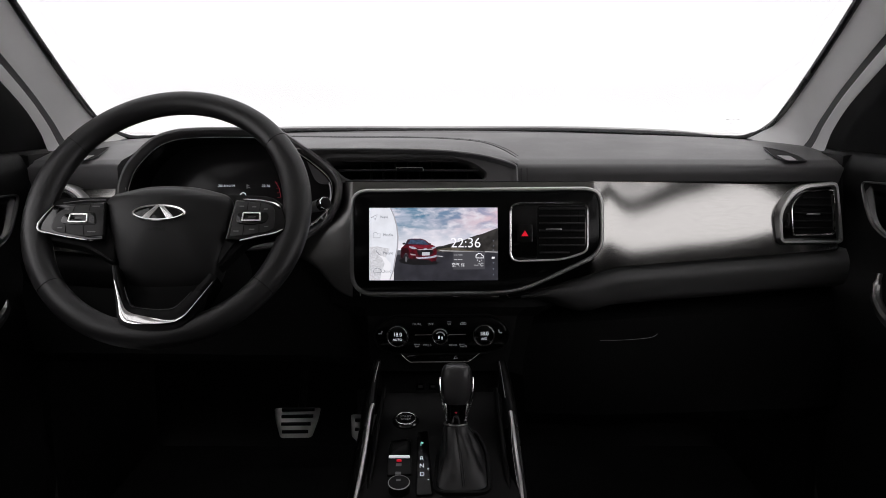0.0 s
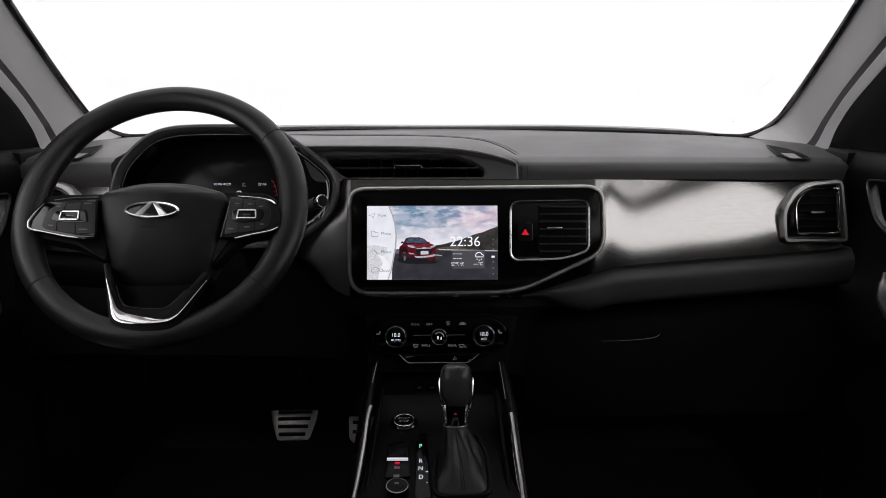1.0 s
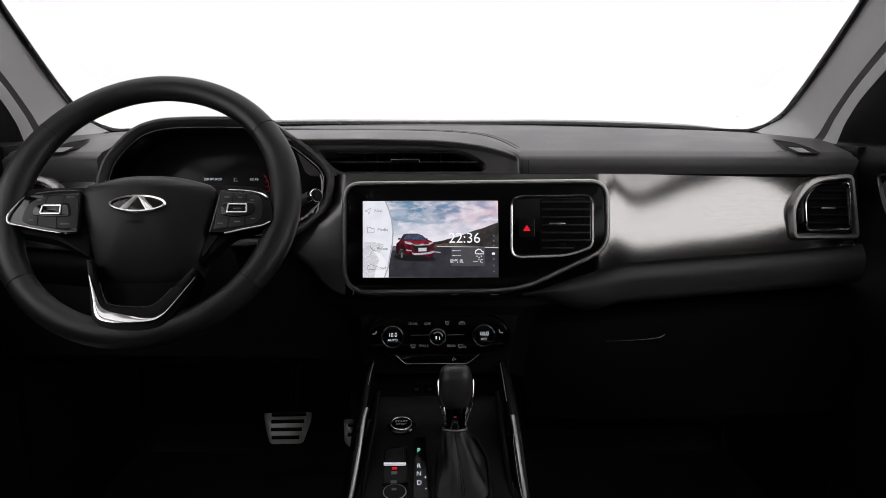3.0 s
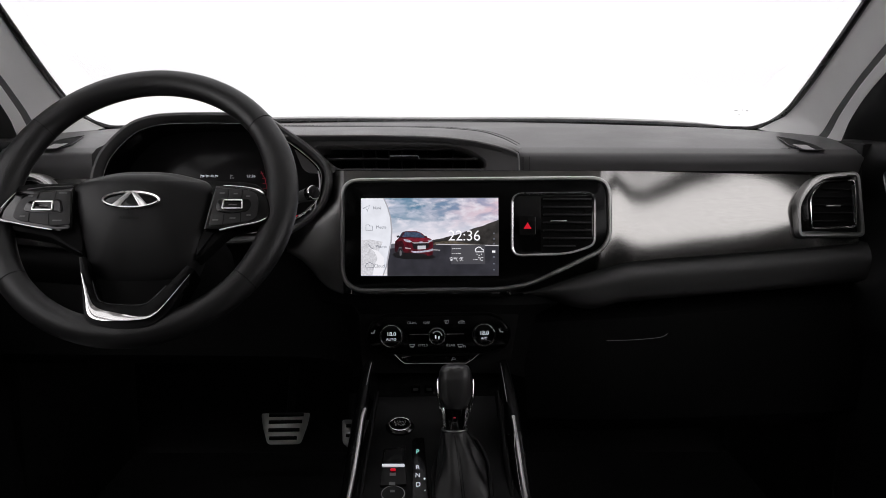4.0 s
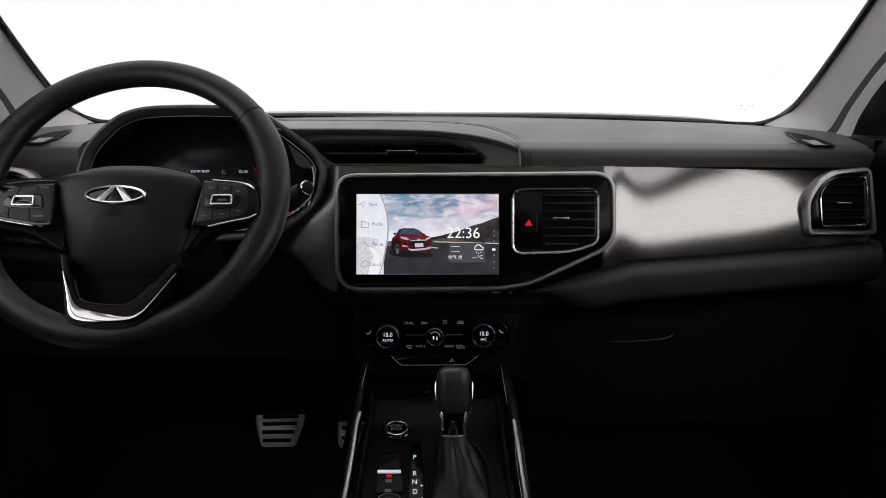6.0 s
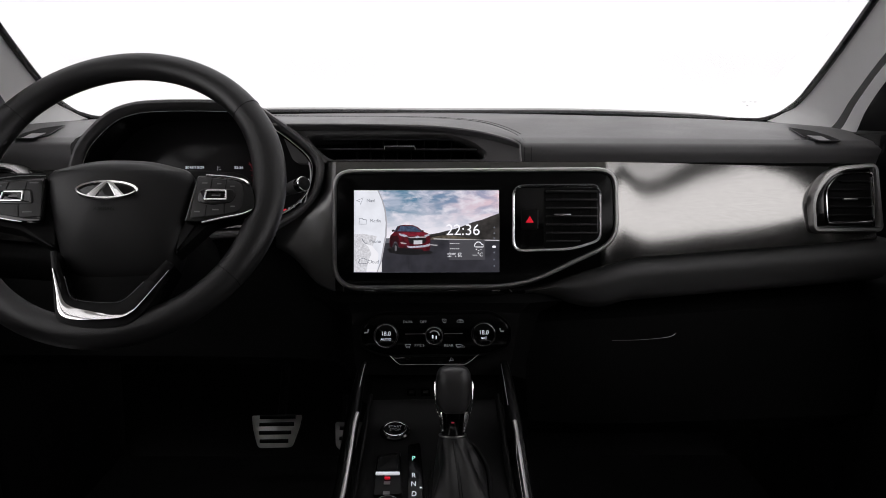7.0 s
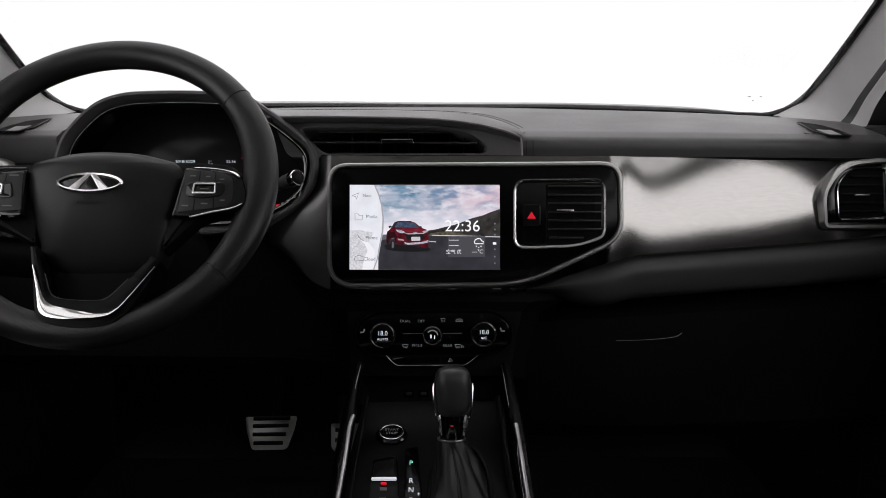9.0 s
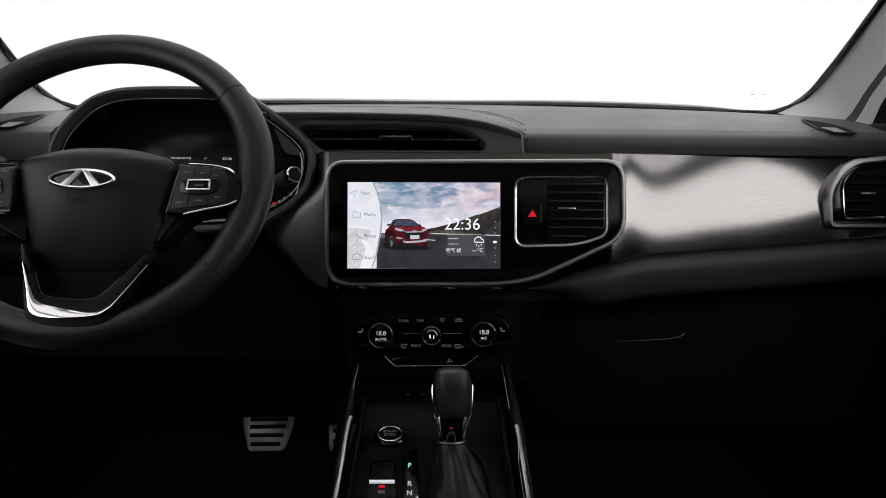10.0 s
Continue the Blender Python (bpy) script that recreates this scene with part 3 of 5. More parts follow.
part("airbag_mark", join(*[box(pad_point(0.575 + 0.012 * k, 0.93) + Vector((0, 0.0012, 0)), (0.008, 0.0008, 0.002), 0) for k in range(4)]), PRINT, dash, "embossed airbag marking bars", DASH)

# instrument cluster
cluster = thing("instrument_cluster", world_point(DASH, (-0.36, 0.1, -0.08)), "black hooded instrument cluster with a dark display", "instrument cluster")
HOOD = smooth([(-0.5296, 0.0834, 0), (-0.525, 0.1155, 0), (-0.5113, 0.1429, 0), (-0.4783, 0.1759, 0), (-0.4453, 0.1906, 0), (-0.4023, 0.1956, 0), (-0.3244, 0.1961, 0), (-0.2694, 0.1915, 0), (-0.2327, 0.1704, 0), (-0.1979, 0.1448, 0), (-0.175, 0.1219, 0), (-0.1677, 0.0971, 0), (-0.175, 0.0632, 0), (-0.1924, 0.0394, 0), (-0.2236, 0.0192, 0), (-0.2786, 0.0009, 0), (-0.4435, 0.0009, 0), (-0.515, 0.0376, 0)], 4, True)
HOOD = [Vector((p.x * 1.022, p.y * 1.022)) for p in HOOD]
part("hood", ring(HOOD, [(-0.004, -0.30), (-0.002, -0.09), (-0.002, -0.034), (0.0, -0.029), (0.0035, -0.0285), (0.006, -0.032), (0.0135, -0.060), (0.012, -0.13), (0.010, -0.15)]), PAD, cluster, "charcoal leather hood", DASH, 50)
part("inner_rim", ring(inset(HOOD, 0.0130), [(0.0, -0.055), (0.0, -0.044), (0.0015, -0.042), (0.004, -0.044), (0.001, -0.138), (-0.002, -0.138)]), GLOSS, cluster, "glossy black inner rim", DASH)
# inner rim's highlights, drawn as one thin silver line
part("rim_highlight", tube([(p.x, p.y, -0.0425) for p in inset(HOOD, 0.0140)], 0.0007, 6, True), DULLFRAME, cluster, "thin silver line standing in for highlights on the inner rim", DASH)
display = part("display", plate(inset(HOOD, 0.008), -0.142, -0.135, 0.001), CLUSTERGLASS, cluster, "dark glossy display", DASH)
for text, x, y in (("2018/10/29", 401, 330), ("22:36", 470.5, 330)):
    cx, cy = (x - 784) * 1.4295 / 1414, (441 - y) * 1.4295 / 1414
    part("reading", words(text, 0.0058, cx, cy, -0.1335, 1.15), WHITE_LIT, display, "lit white reading", DASH)
part("gauge_icon", join(box((-0.3508, 0.1112, -0.134), (0.0015, 0.007, 0.0004), 0), box((-0.3468, 0.1092, -0.134), (0.003, 0.0015, 0.0004), 0), box((-0.3488, 0.1132, -0.134), (0.004, 0.001, 0.0004), 0)), DIM_LIT, display, "", DASH)
part("gauge_arc", tube([Vector((-0.3579, 0.095, -0.134)) + Vector((0.005 * math.cos(a), 0.005 * math.sin(a), 0)) for a in [math.pi * k / 8 for k in range(9)]], 0.0009, 6), WHITE_LIT, display, "lit white arc", DASH)
part("red_scale", join(tube([(-0.3003, 0.1203, -0.134), (-0.2932, 0.1072, -0.134), (-0.2902, 0.092, -0.134)], 0.0005, 6), *[box((x, y, -0.134), (0.006, 0.0006, 0.0004), 0) for x, y in ((-0.2983, 0.1173), (-0.2952, 0.1082), (-0.2942, 0.1001), (-0.2932, 0.092))]), RED_DIM, display, "dim red scale", DASH)
part("warning_light", box((-0.2427, 0.0445, -0.134), (0.010, 0.004, 0.0006), 0), RED_LIT, display, "lit red warning light", DASH)
part("warning_icon", box((-0.2416, 0.0364, -0.134), (0.007, 0.002, 0.0006), 0), WHITE_LIT, display, "lit white icon", DASH)
# pale silver colour replaces the bright reflections of these chrome strips
part("chrome_strip", tube(smooth([(-0.1912, 0.112, -0.042), (-0.1881, 0.0996, -0.04), (-0.1881, 0.0854, -0.04), (-0.192, 0.0684, -0.041), (-0.1961, 0.0543, -0.043)], 4), [0.0005] + [0.0013] * 12 + [0.0009] * 3 + [0.0004], 8), SILVER, cluster, "chrome strip with its bright reflections put into a pale colour", DASH)
part("chrome_strip", tube(smooth([(-0.1938, 0.0589, -0.04), (-0.1974, 0.0456, -0.039), (-0.2059, 0.0343, -0.039), (-0.224, 0.023, -0.04)], 4), [0.0005] + [0.0016] * 8 + [0.0024] * 4, 8), SILVER, cluster, "chrome strip with its bright reflections put into a pale colour", DASH)
part("chrome_strip", tube(smooth([(-0.5342, 0.1243, -0.046), (-0.5345, 0.1126, -0.042), (-0.5324, 0.0976, -0.044)], 4), [0.0006] + [0.0018] * 7 + [0.0006], 8), SILVER, cluster, "chrome strip with its bright reflections put into a pale colour", DASH)

# screen housing
head = thing("infotainment_unit", world_point(DASH, (0.05, 0, -0.02)), "glossy black centre display panel with a dull silver frame", "car display")
BEZ = rounded([(-0.1503, 0.0953), (0.2593, 0.0994), (0.2611, -0.0082), (0.1384, -0.066), (0.0925, -0.0742), (-0.1503, -0.0761)], [0.028, 0.03, 0.03, 0.08, 0.04, 0.04], 8)
part("satin_frame", ring(BEZ, [(-0.004, -0.03), (-0.002, -0.008), (-0.0008, 0.0005), (0.001, 0.002), (0.004, 0.0015), (0.0056, -0.003), (0.006, -0.03)]), DULLFRAME, head, "dull dark silver frame", DASH, 60)
part("glossy_panel", plate(inset(BEZ, 0.003), -0.035, -0.003, 0.001), SCREENGLASS, head, "piano black panel", DASH)
for x in (-0.099, 0.022, 0.0843):
    part("frame_mark", box((x, -0.0775, 0.0015), (0.012, 0.0015, 0.001), 0), PRINT, head, "faint printed mark", DASH)


# ---- the display's picture: flat layers that glow ----
def cloud_sky():
    """Streaky clouds: blue high up, rosy to one side, white towards the horizon."""
    m = bpy.data.materials.new("display_sky")
    m.use_nodes = True
    nt = m.node_tree
    b = nt.nodes["Principled BSDF"]
    b.inputs["Base Color"].default_value = (0.02, 0.02, 0.02, 1)
    co = nt.nodes.new("ShaderNodeTexCoord")
    parts = nt.nodes.new("ShaderNodeSeparateXYZ")
    nt.links.new(co.outputs["Object"], parts.inputs[0])

    def noise(scale, turn, detail, distortion):
        mp = nt.nodes.new("ShaderNodeMapping")
        mp.inputs["Scale"].default_value = scale
        mp.inputs["Rotation"].default_value = (0, turn, 0)
        nz = nt.nodes.new("ShaderNodeTexNoise")
        nz.inputs["Scale"].default_value = 1.0
        nz.inputs["Detail"].default_value = detail
        nz.inputs["Distortion"].default_value = distortion
        nt.links.new(co.outputs["Object"], mp.inputs[0])
        nt.links.new(mp.outputs[0], nz.inputs[0])
        return nz.outputs["Fac"]

    def ramp(source, lo, hi):
        r = nt.nodes.new("ShaderNodeMapRange")
        r.inputs["From Min"].default_value, r.inputs["From Max"].default_value = lo, hi
        nt.links.new(source, r.inputs["Value"])
        return r.outputs[0]

    def blend(factor, a, c):
        mx = nt.nodes.new("ShaderNodeMix")
        mx.data_type = "RGBA"
        nt.links.new(factor, mx.inputs["Factor"])
        for socket, value in (("A", a), ("B", c)):
            if isinstance(value, tuple):
                mx.inputs[socket].default_value = (*value, 1)
            else:
                nt.links.new(value, mx.inputs[socket])
        return mx.outputs["Result"]

    rosy = ramp(parts.outputs["X"], -0.02, 0.09)
    open_sky = blend(rosy, (0.085, 0.22, 0.34), (0.30, 0.33, 0.48))
    bank = blend(rosy, (0.50, 0.55, 0.66), (0.72, 0.56, 0.62))
    sky = blend(ramp(noise((26, 70, 70), 0.30, 6, 0.4), 0.38, 0.60), open_sky, bank)
    sky = blend(ramp(noise((60, 130, 130), 0.22, 5, 0.2), 0.48, 0.75), sky, (0.80, 0.78, 0.84))
    low = ramp(parts.outputs["Z"], 0.012, -0.030)
    nt.links.new(blend(low, sky, (0.88, 0.87, 0.92)), b.inputs["Emission Color"])
    b.inputs["Emission Strength"].default_value = 0.95
    return m


def glow(name, colour, strength=1.0, vary=0.0, size=120):
    m = bpy.data.materials.new(name)
    m.use_nodes = True
    nt = m.node_tree
    b = nt.nodes["Principled BSDF"]
    b.inputs["Base Color"].default_value = (0.02, 0.02, 0.02, 1)
    b.inputs["Roughness"].default_value = 0.3
    b.inputs["Emission Color"].default_value = (*colour, 1)
    b.inputs["Emission Strength"].default_value = strength
    if vary:
        co = nt.nodes.new("ShaderNodeTexCoord")
        nz = nt.nodes.new("ShaderNodeTexNoise")
        nz.inputs["Scale"].default_value = size
        nz.inputs["Detail"].default_value = 6
        mr = nt.nodes.new("ShaderNodeMapRange")
        mr.inputs["From Min"].default_value, mr.inputs["From Max"].default_value = 0.35, 0.65
        mr.inputs["To Min"].default_value, mr.inputs["To Max"].default_value = strength * (1 - vary), strength * (1 + vary)
        nt.links.new(co.outputs["Object"], nz.inputs[0])
        nt.links.new(nz.outputs["Fac"], mr.inputs[0])
        nt.links.new(mr.outputs[0], b.inputs["Emission Strength"])
    return m


LAYER = [0.0006]


def layer(name, outline, mat, label="", raise_by=0.00012):
    LAYER[0] += raise_by
    return part(name, sheet(outline, LAYER[0]), mat, screen, label, DASH)


SCREEN = [(-0.12, -0.0518), (0.0893, -0.0513), (0.0884, 0.0673), (-0.12, 0.0664)]
screen = part("screen", plate(flat(SCREEN), -0.002, 0.0005, 0.0002), glow("display_base", (0.3, 0.32, 0.36), 0.4), head, "lit colour display showing a car on a road", DASH)
layer("sky", [(-0.1191, -0.0037), (0.0889, 0.0009), (0.0884, 0.0664), (-0.1191, 0.066)], cloud_sky(), "clouded blue and pink sky")
layer("mountain", [(-0.0138, -0.0054), (-0.0138, 0.0025), (0.0022, 0.0052), (0.0126, 0.0081), (0.0255, 0.011), (0.0359, 0.0147), (0.0463, 0.0189), (0.054, 0.0215), (0.0644, 0.0241), (0.0748, 0.0284), (0.0893, 0.0336), (0.0893, -0.0069)], glow("display_mountain", (0.035, 0.032, 0.030), 0.8, 0.6, 110), "dark mountain")
layer("far_field", [(-0.0107, -0.0054), (-0.0081, -0.0011), (0.0126, 0.0025), (0.023, 0.001), (0.0489, -0.0032), (0.0893, -0.0059), (0.0893, -0.0069)], glow("display_field", (0.10, 0.085, 0.06), 0.8, 0.6, 160))
layer("asphalt", [(-0.1182, -0.0513), (0.0892, -0.0513), (0.0892, -0.0055), (-0.0128, -0.0046), (-0.077, -0.0101), (-0.0953, -0.0174)], glow("display_road", (0.036, 0.036, 0.045), 0.8, 0.25, 60), "dark road")
layer("road_line", [(-0.0055, -0.0029), (0.0889, -0.005), (0.0889, -0.0062), (-0.0055, -0.004)], glow("display_line", (0.7, 0.7, 0.72), 0.9))
layer("road_line", [(-0.0247, -0.0105), (0, -0.0121), (0, -0.0132), (-0.0247, -0.0114)], bpy.data.materials["display_line"])
layer("verge", [(-0.1191, -0.0513), (-0.1191, 0.0037), (-0.0999, 0.0037), (-0.0843, 0.0009), (-0.0797, -0.0082), (-0.0861, -0.0266), (-0.0843, -0.0513)], glow("display_rocks", (0.55, 0.54, 0.54), 0.75, 0.5, 330), "pale rocky verge")
layer("kerb", [(-0.0925, -0.0513), (-0.0916, -0.0312), (-0.099, -0.0165), (-0.1063, -0.0101), (-0.1035, -0.0082), (-0.088, -0.0174), (-0.0797, -0.0339), (-0.0797, -0.0513)], glow("display_kerb", (0.8, 0.8, 0.82), 0.95))
layer("menu", [(-0.1193, -0.0513), (-0.0861, -0.0513), (-0.0806, -0.0357), (-0.077, -0.0128), (-0.0742, 0.0009), (-0.0733, 0.0192), (-0.0751, 0.0376), (-0.0797, 0.0531), (-0.0852, 0.066), (-0.1193, 0.066)], glow("display_menu", (0.78, 0.81, 0.86), 1.0, 0.08, 40), "pale translucent menu strip")
layer("menu_verge", [(-0.1191, -0.0513), (-0.1191, 0.0027), (-0.1063, 0.0037), (-0.0861, 0), (-0.0925, -0.0128), (-0.0953, -0.0266), (-0.099, -0.0357), (-0.1026, -0.0513)], glow("display_menu_rocks", (0.66, 0.67, 0.70), 0.95, 0.18, 420))
layer("menu_kerb", [(-0.1017, -0.0513), (-0.099, -0.0357), (-0.0944, -0.0247), (-0.099, -0.0156), (-0.1045, -0.0101), (-0.0935, -0.0137), (-0.0843, -0.0247), (-0.0861, -0.0513)], glow("display_menu_kerb", (0.86, 0.87, 0.9), 1.0))
layer("menu_edge", [(-0.087, -0.0513), (-0.0857, -0.0513), (-0.0797, -0.0357), (-0.0756, -0.0128), (-0.0728, 0.0009), (-0.072, 0.0192), (-0.074, 0.0376), (-0.0786, 0.0531), (-0.0843, 0.066), (-0.0861, 0.066), (-0.0802, 0.0522), (-0.0761, 0.0376), (-0.0742, 0.0192), (-0.0751, 0.0009), (-0.0779, -0.0128), (-0.0816, -0.0357)], glow("display_menu_edge", (0.42, 0.42, 0.46), 0.9))
layer("car_shadow", [(-0.0723, -0.0185), (-0.0646, -0.0154), (-0.0117, -0.0201), (-0.0066, -0.0227), (-0.0107, -0.0254), (-0.0314, -0.0264), (-0.0547, -0.0259), (-0.0677, -0.0233)], glow("display_shadow", (0.010, 0.010, 0.011), 0.8))
layer("car_wheel", [(-0.0625, -0.0122), (-0.0599, -0.0101), (-0.0573, -0.0122), (-0.0565, -0.018), (-0.0578, -0.0233), (-0.0604, -0.0241), (-0.0625, -0.0212)], bpy.data.materials["display_shadow"])
layer("car_wheel", [(-0.0206, -0.0201), (-0.0185, -0.0185), (-0.0112, -0.018), (-0.0115, -0.0217), (-0.0146, -0.0233), (-0.019, -0.0227)], bpy.data.materials["display_shadow"])
layer("car_body", [(-0.0687, -0.0075), (-0.0677, 0.001), (-0.063, 0.0052), (-0.0573, 0.0147), (-0.0516, 0.0162), (-0.0356, 0.0162), (-0.0283, 0.0136), (-0.0206, 0.007), (-0.0133, 0.0044), (-0.0107, -0.0011), (-0.0099, -0.0133), (-0.0115, -0.0196), (-0.019, -0.0212), (-0.0226, -0.018), (-0.0431, -0.0169), (-0.0527, -0.0164), (-0.0558, -0.0143), (-0.0578, -0.008), (-0.061, -0.0075), (-0.0635, -0.0106), (-0.0651, -0.0159), (-0.0685, -0.0143)], glow("display_car_red", (0.085, 0.004, 0.010), 0.9, 0.6, 170), "dark red car")
layer("car_side", [(-0.0685, -0.0075), (-0.0674, -0.0001), (-0.0573, 0.0015), (-0.0542, -0.0048), (-0.0558, -0.0133), (-0.0578, -0.008), (-0.061, -0.0075), (-0.0635, -0.0106), (-0.0651, -0.0159), (-0.0682, -0.0143)], glow("display_car_side", (0.030, 0.003, 0.006), 0.8, 0.5, 200))
layer("wheel_rim", [(-0.0612, -0.0138), (-0.0597, -0.0122), (-0.0581, -0.0143), (-0.0578, -0.0185), (-0.0591, -0.0217), (-0.061, -0.0206)], glow("display_rim", (0.16, 0.16, 0.17), 0.8))
layer("car_glass", [(-0.0578, 0.0073), (-0.0527, 0.0147), (-0.0361, 0.0149), (-0.0294, 0.0126), (-0.0221, 0.0062), (-0.0418, 0.007)], glow("display_car_glass", (0.045, 0.075, 0.13), 0.9, 0.5, 300))
layer("side_glass", [(-0.063, 0.0052), (-0.0578, 0.0136), (-0.0547, 0.0147), (-0.0589, 0.0073)], glow("display_side_glass", (0.02, 0.03, 0.05), 0.9))
layer("car_bonnet", [(-0.0547, 0.0047), (-0.0418, 0.0062), (-0.0221, 0.0057), (-0.0149, 0.0033), (-0.0195, 0.0012), (-0.0387, 0.0002), (-0.049, 0.002)], glow("display_car_bonnet", (0.19, 0.012, 0.025), 0.9, 0.4, 200))
layer("car_lamp", [(-0.0553, 0.0044), (-0.0475, 0.0031), (-0.0418, 0.0004), (-0.0464, -0.0009), (-0.0537, 0.001)], glow("display_car_lamp", (0.45, 0.48, 0.56), 0.9, 0.4, 400))
layer("car_lamp", [(-0.019, 0.0018), (-0.0123, 0.0036), (-0.0115, 0.001), (-0.0164, -0.0004)], bpy.data.materials["display_car_lamp"])
layer("car_grille", [(-0.0423, -0.0017), (-0.0169, -0.0011), (-0.0164, -0.0059), (-0.0185, -0.0096), (-0.0387, -0.0106), (-0.0413, -0.0075)], glow("display_car_grille", (0.012, 0.012, 0.014), 0.8))
layer("car_chrome", [(-0.0444, -0.0001), (-0.0392, -0.0009), (-0.0174, -0.0001), (-0.0143, 0.0004), (-0.0169, -0.0017), (-0.0387, -0.0025)], glow("display_car_chrome", (0.42, 0.40, 0.42), 0.9))
layer("car_crest", [(-0.0314, 0.0002), (-0.0283, 0.001), (-0.0257, 0.0002), (-0.0262, -0.0019), (-0.0309, -0.0022)], bpy.data.materials["display_car_lamp"])
layer("fog_lamp", [(-0.0532, -0.008), (-0.0444, -0.0096), (-0.0439, -0.0111), (-0.0521, -0.0106)], bpy.data.materials["display_car_chrome"])
layer("car_bumper", [(-0.0439, -0.013), (-0.0387, -0.0143), (-0.019, -0.0127), (-0.0107, -0.0101), (-0.0104, -0.0133), (-0.0185, -0.0154), (-0.0376, -0.0169), (-0.0428, -0.0156)], bpy.data.materials["display_car_lamp"])
layer("number_plate", [(-0.034, -0.0059), (-0.0216, -0.0056), (-0.0216, -0.0109), (-0.034, -0.0114)], glow("display_plate", (0.60, 0.62, 0.66), 0.9))
layer("car_mirror", [(-0.0656, 0.0089), (-0.062, 0.0099), (-0.061, 0.0078), (-0.0646, 0.006)], bpy.data.materials["display_car_grille"])
layer("car_mirror", [(-0.0226, 0.0089), (-0.02, 0.0089), (-0.0195, 0.0068), (-0.0216, 0.0068)], bpy.data.materials["display_car_side"])
layer("info_box", [(0.0165, -0.0339), (0.0678, -0.0334), (0.0678, -0.0046), (0.0165, -0.0046)], glow("display_box", (0.075, 0.075, 0.085), 0.85))
WHITE_TXT = glow("display_white", (0.95, 0.96, 1.0), 1.0)
GREY_TXT = glow("display_grey", (0.16, 0.18, 0.22), 0.9)
for text, size, p, mat in (("22:36", 0.0222, (0.0367, 0.0087), WHITE_TXT), ("Navi", 0.0066, (-0.0953, 0.0509), GREY_TXT), ("Media", 0.0066, (-0.0889, 0.022), GREY_TXT), ("Phone", 0.0066, (-0.0889, -0.0073), GREY_TXT), ("Cloud", 0.0066, (-0.0916, -0.0367), GREY_TXT), ("-----", 0.0085, (0.0247, -0.0096), WHITE_TXT), ("-----", 0.0085, (0.0247, -0.017), WHITE_TXT), ("\u7a7a\u6c14 \u4f18", 0.0065, (0.0247, -0.0266), WHITE_TXT), ("---\u00b0C", 0.0075, (0.0577, -0.0261), WHITE_TXT)):
    part("lettering", words(text, size, p[0], p[1], LAYER[0] + 0.0004), mat, screen, "", DASH)


def icon(name, points, mat=None, r=0.00045, closed=False):
    part(name, tube([(x, y, LAYER[0] + 0.0005) for x, y in points], r, 6, closed), mat or GREY_TXT, screen, "", DASH)


icon("menu_icon", [(-0.1164, 0.0504), (-0.1063, 0.055), (-0.11, 0.0458), (-0.1109, 0.0495)], closed=True)
icon("menu_icon", [(-0.1118, 0.0257), (-0.1072, 0.0257), (-0.1063, 0.0238), (-0.1017, 0.0238), (-0.1017, 0.0174), (-0.1118, 0.0174)], closed=True)
icon("menu_icon", [(-0.1081, -0.0027), (-0.1063, -0.0064), (-0.1026, -0.0101), (-0.0999, -0.011)])
icon("menu_icon", [(-0.1127, -0.0376), (-0.1109, -0.033), (-0.1054, -0.0312), (-0.1008, -0.0339), (-0.0999, -0.0385), (-0.1109, -0.0394)], closed=True)
icon("weather_icon", [(0.0531, -0.0137), (0.0541, -0.0101), (0.0577, -0.0078), (0.0614, -0.0082), (0.0632, -0.011), (0.0655, -0.0119), (0.0655, -0.0151), (0.0541, -0.0151)], WHITE_TXT, 0.0007, True)
for p in ((0.0559, -0.0179), (0.0591, -0.0197), (0.0623, -0.0179)):
    icon("weather_drop", [p, (p[0], p[1] - 0.0015)], WHITE_TXT, 0.0007)
for p in ((0.0816, 0.0128), (0.0816, 0.0046), (0.0816, -0.0027), (0.0816, -0.0229), (0.0816, -0.033), (0.0816, -0.0422)):
    icon("status_icon", [(p[0] - 0.001, p[1]), (p[0] + 0.001, p[1])], GREY_TXT, 0.0011)
icon("status_icon", [(0.0788, -0.0147), (0.0834, -0.0147)], WHITE_TXT, 0.0016)

# hazard switch and the vent beside the display
SIDE = rounded([(0.109, 0.0733), (0.2355, 0.0751), (0.2355, -0.0046), (0.1961, -0.0183), (0.109, -0.0211)], [0.016, 0.016, 0.012, 0.03, 0.016], 6)
part("vent_frame", ring(SIDE, [(-0.0015, -0.004), (-0.0015, 0.002), (0.0, 0.004), (0.0022, 0.003), (0.003, -0.004), (0.003, -0.03), (0.0, -0.03)]), BRIGHT, head, "thin chrome frame", DASH)
part("vent_floor", plate(inset(SIDE, 0.001), -0.0024, 0.0004, 0.0003), GLOSS, head, "glossy black inlay", DASH)
sv = part("side_vent", plate(rounded([(0.153, 0.0687), (0.2309, 0.0706), (0.2309, -0.0027), (0.1961, -0.0147), (0.153, -0.0165)], 0.004), -0.002, 0.0008, 0.0002), DARK, head, "dark slatted air vent", DASH)
for k, y in enumerate((370, 383, 396, 409, 422, 435, 448)):
    cy = (441 - y) * 1.293 / 1414
    part("slat", box((0.193 - (0.012 if k == 6 else 0), cy, 0.0035), (0.074 - (0.026 if k == 6 else 0), 0.0026, 0.006), 0.0008), LEATHER, sv, "", DASH)
for k in range(5):
    part("vane", box((0.166 + 0.0135 * k, 0.029, 0.0015), (0.0014, 0.068, 0.0008), 0), DARK, sv, "", DASH)
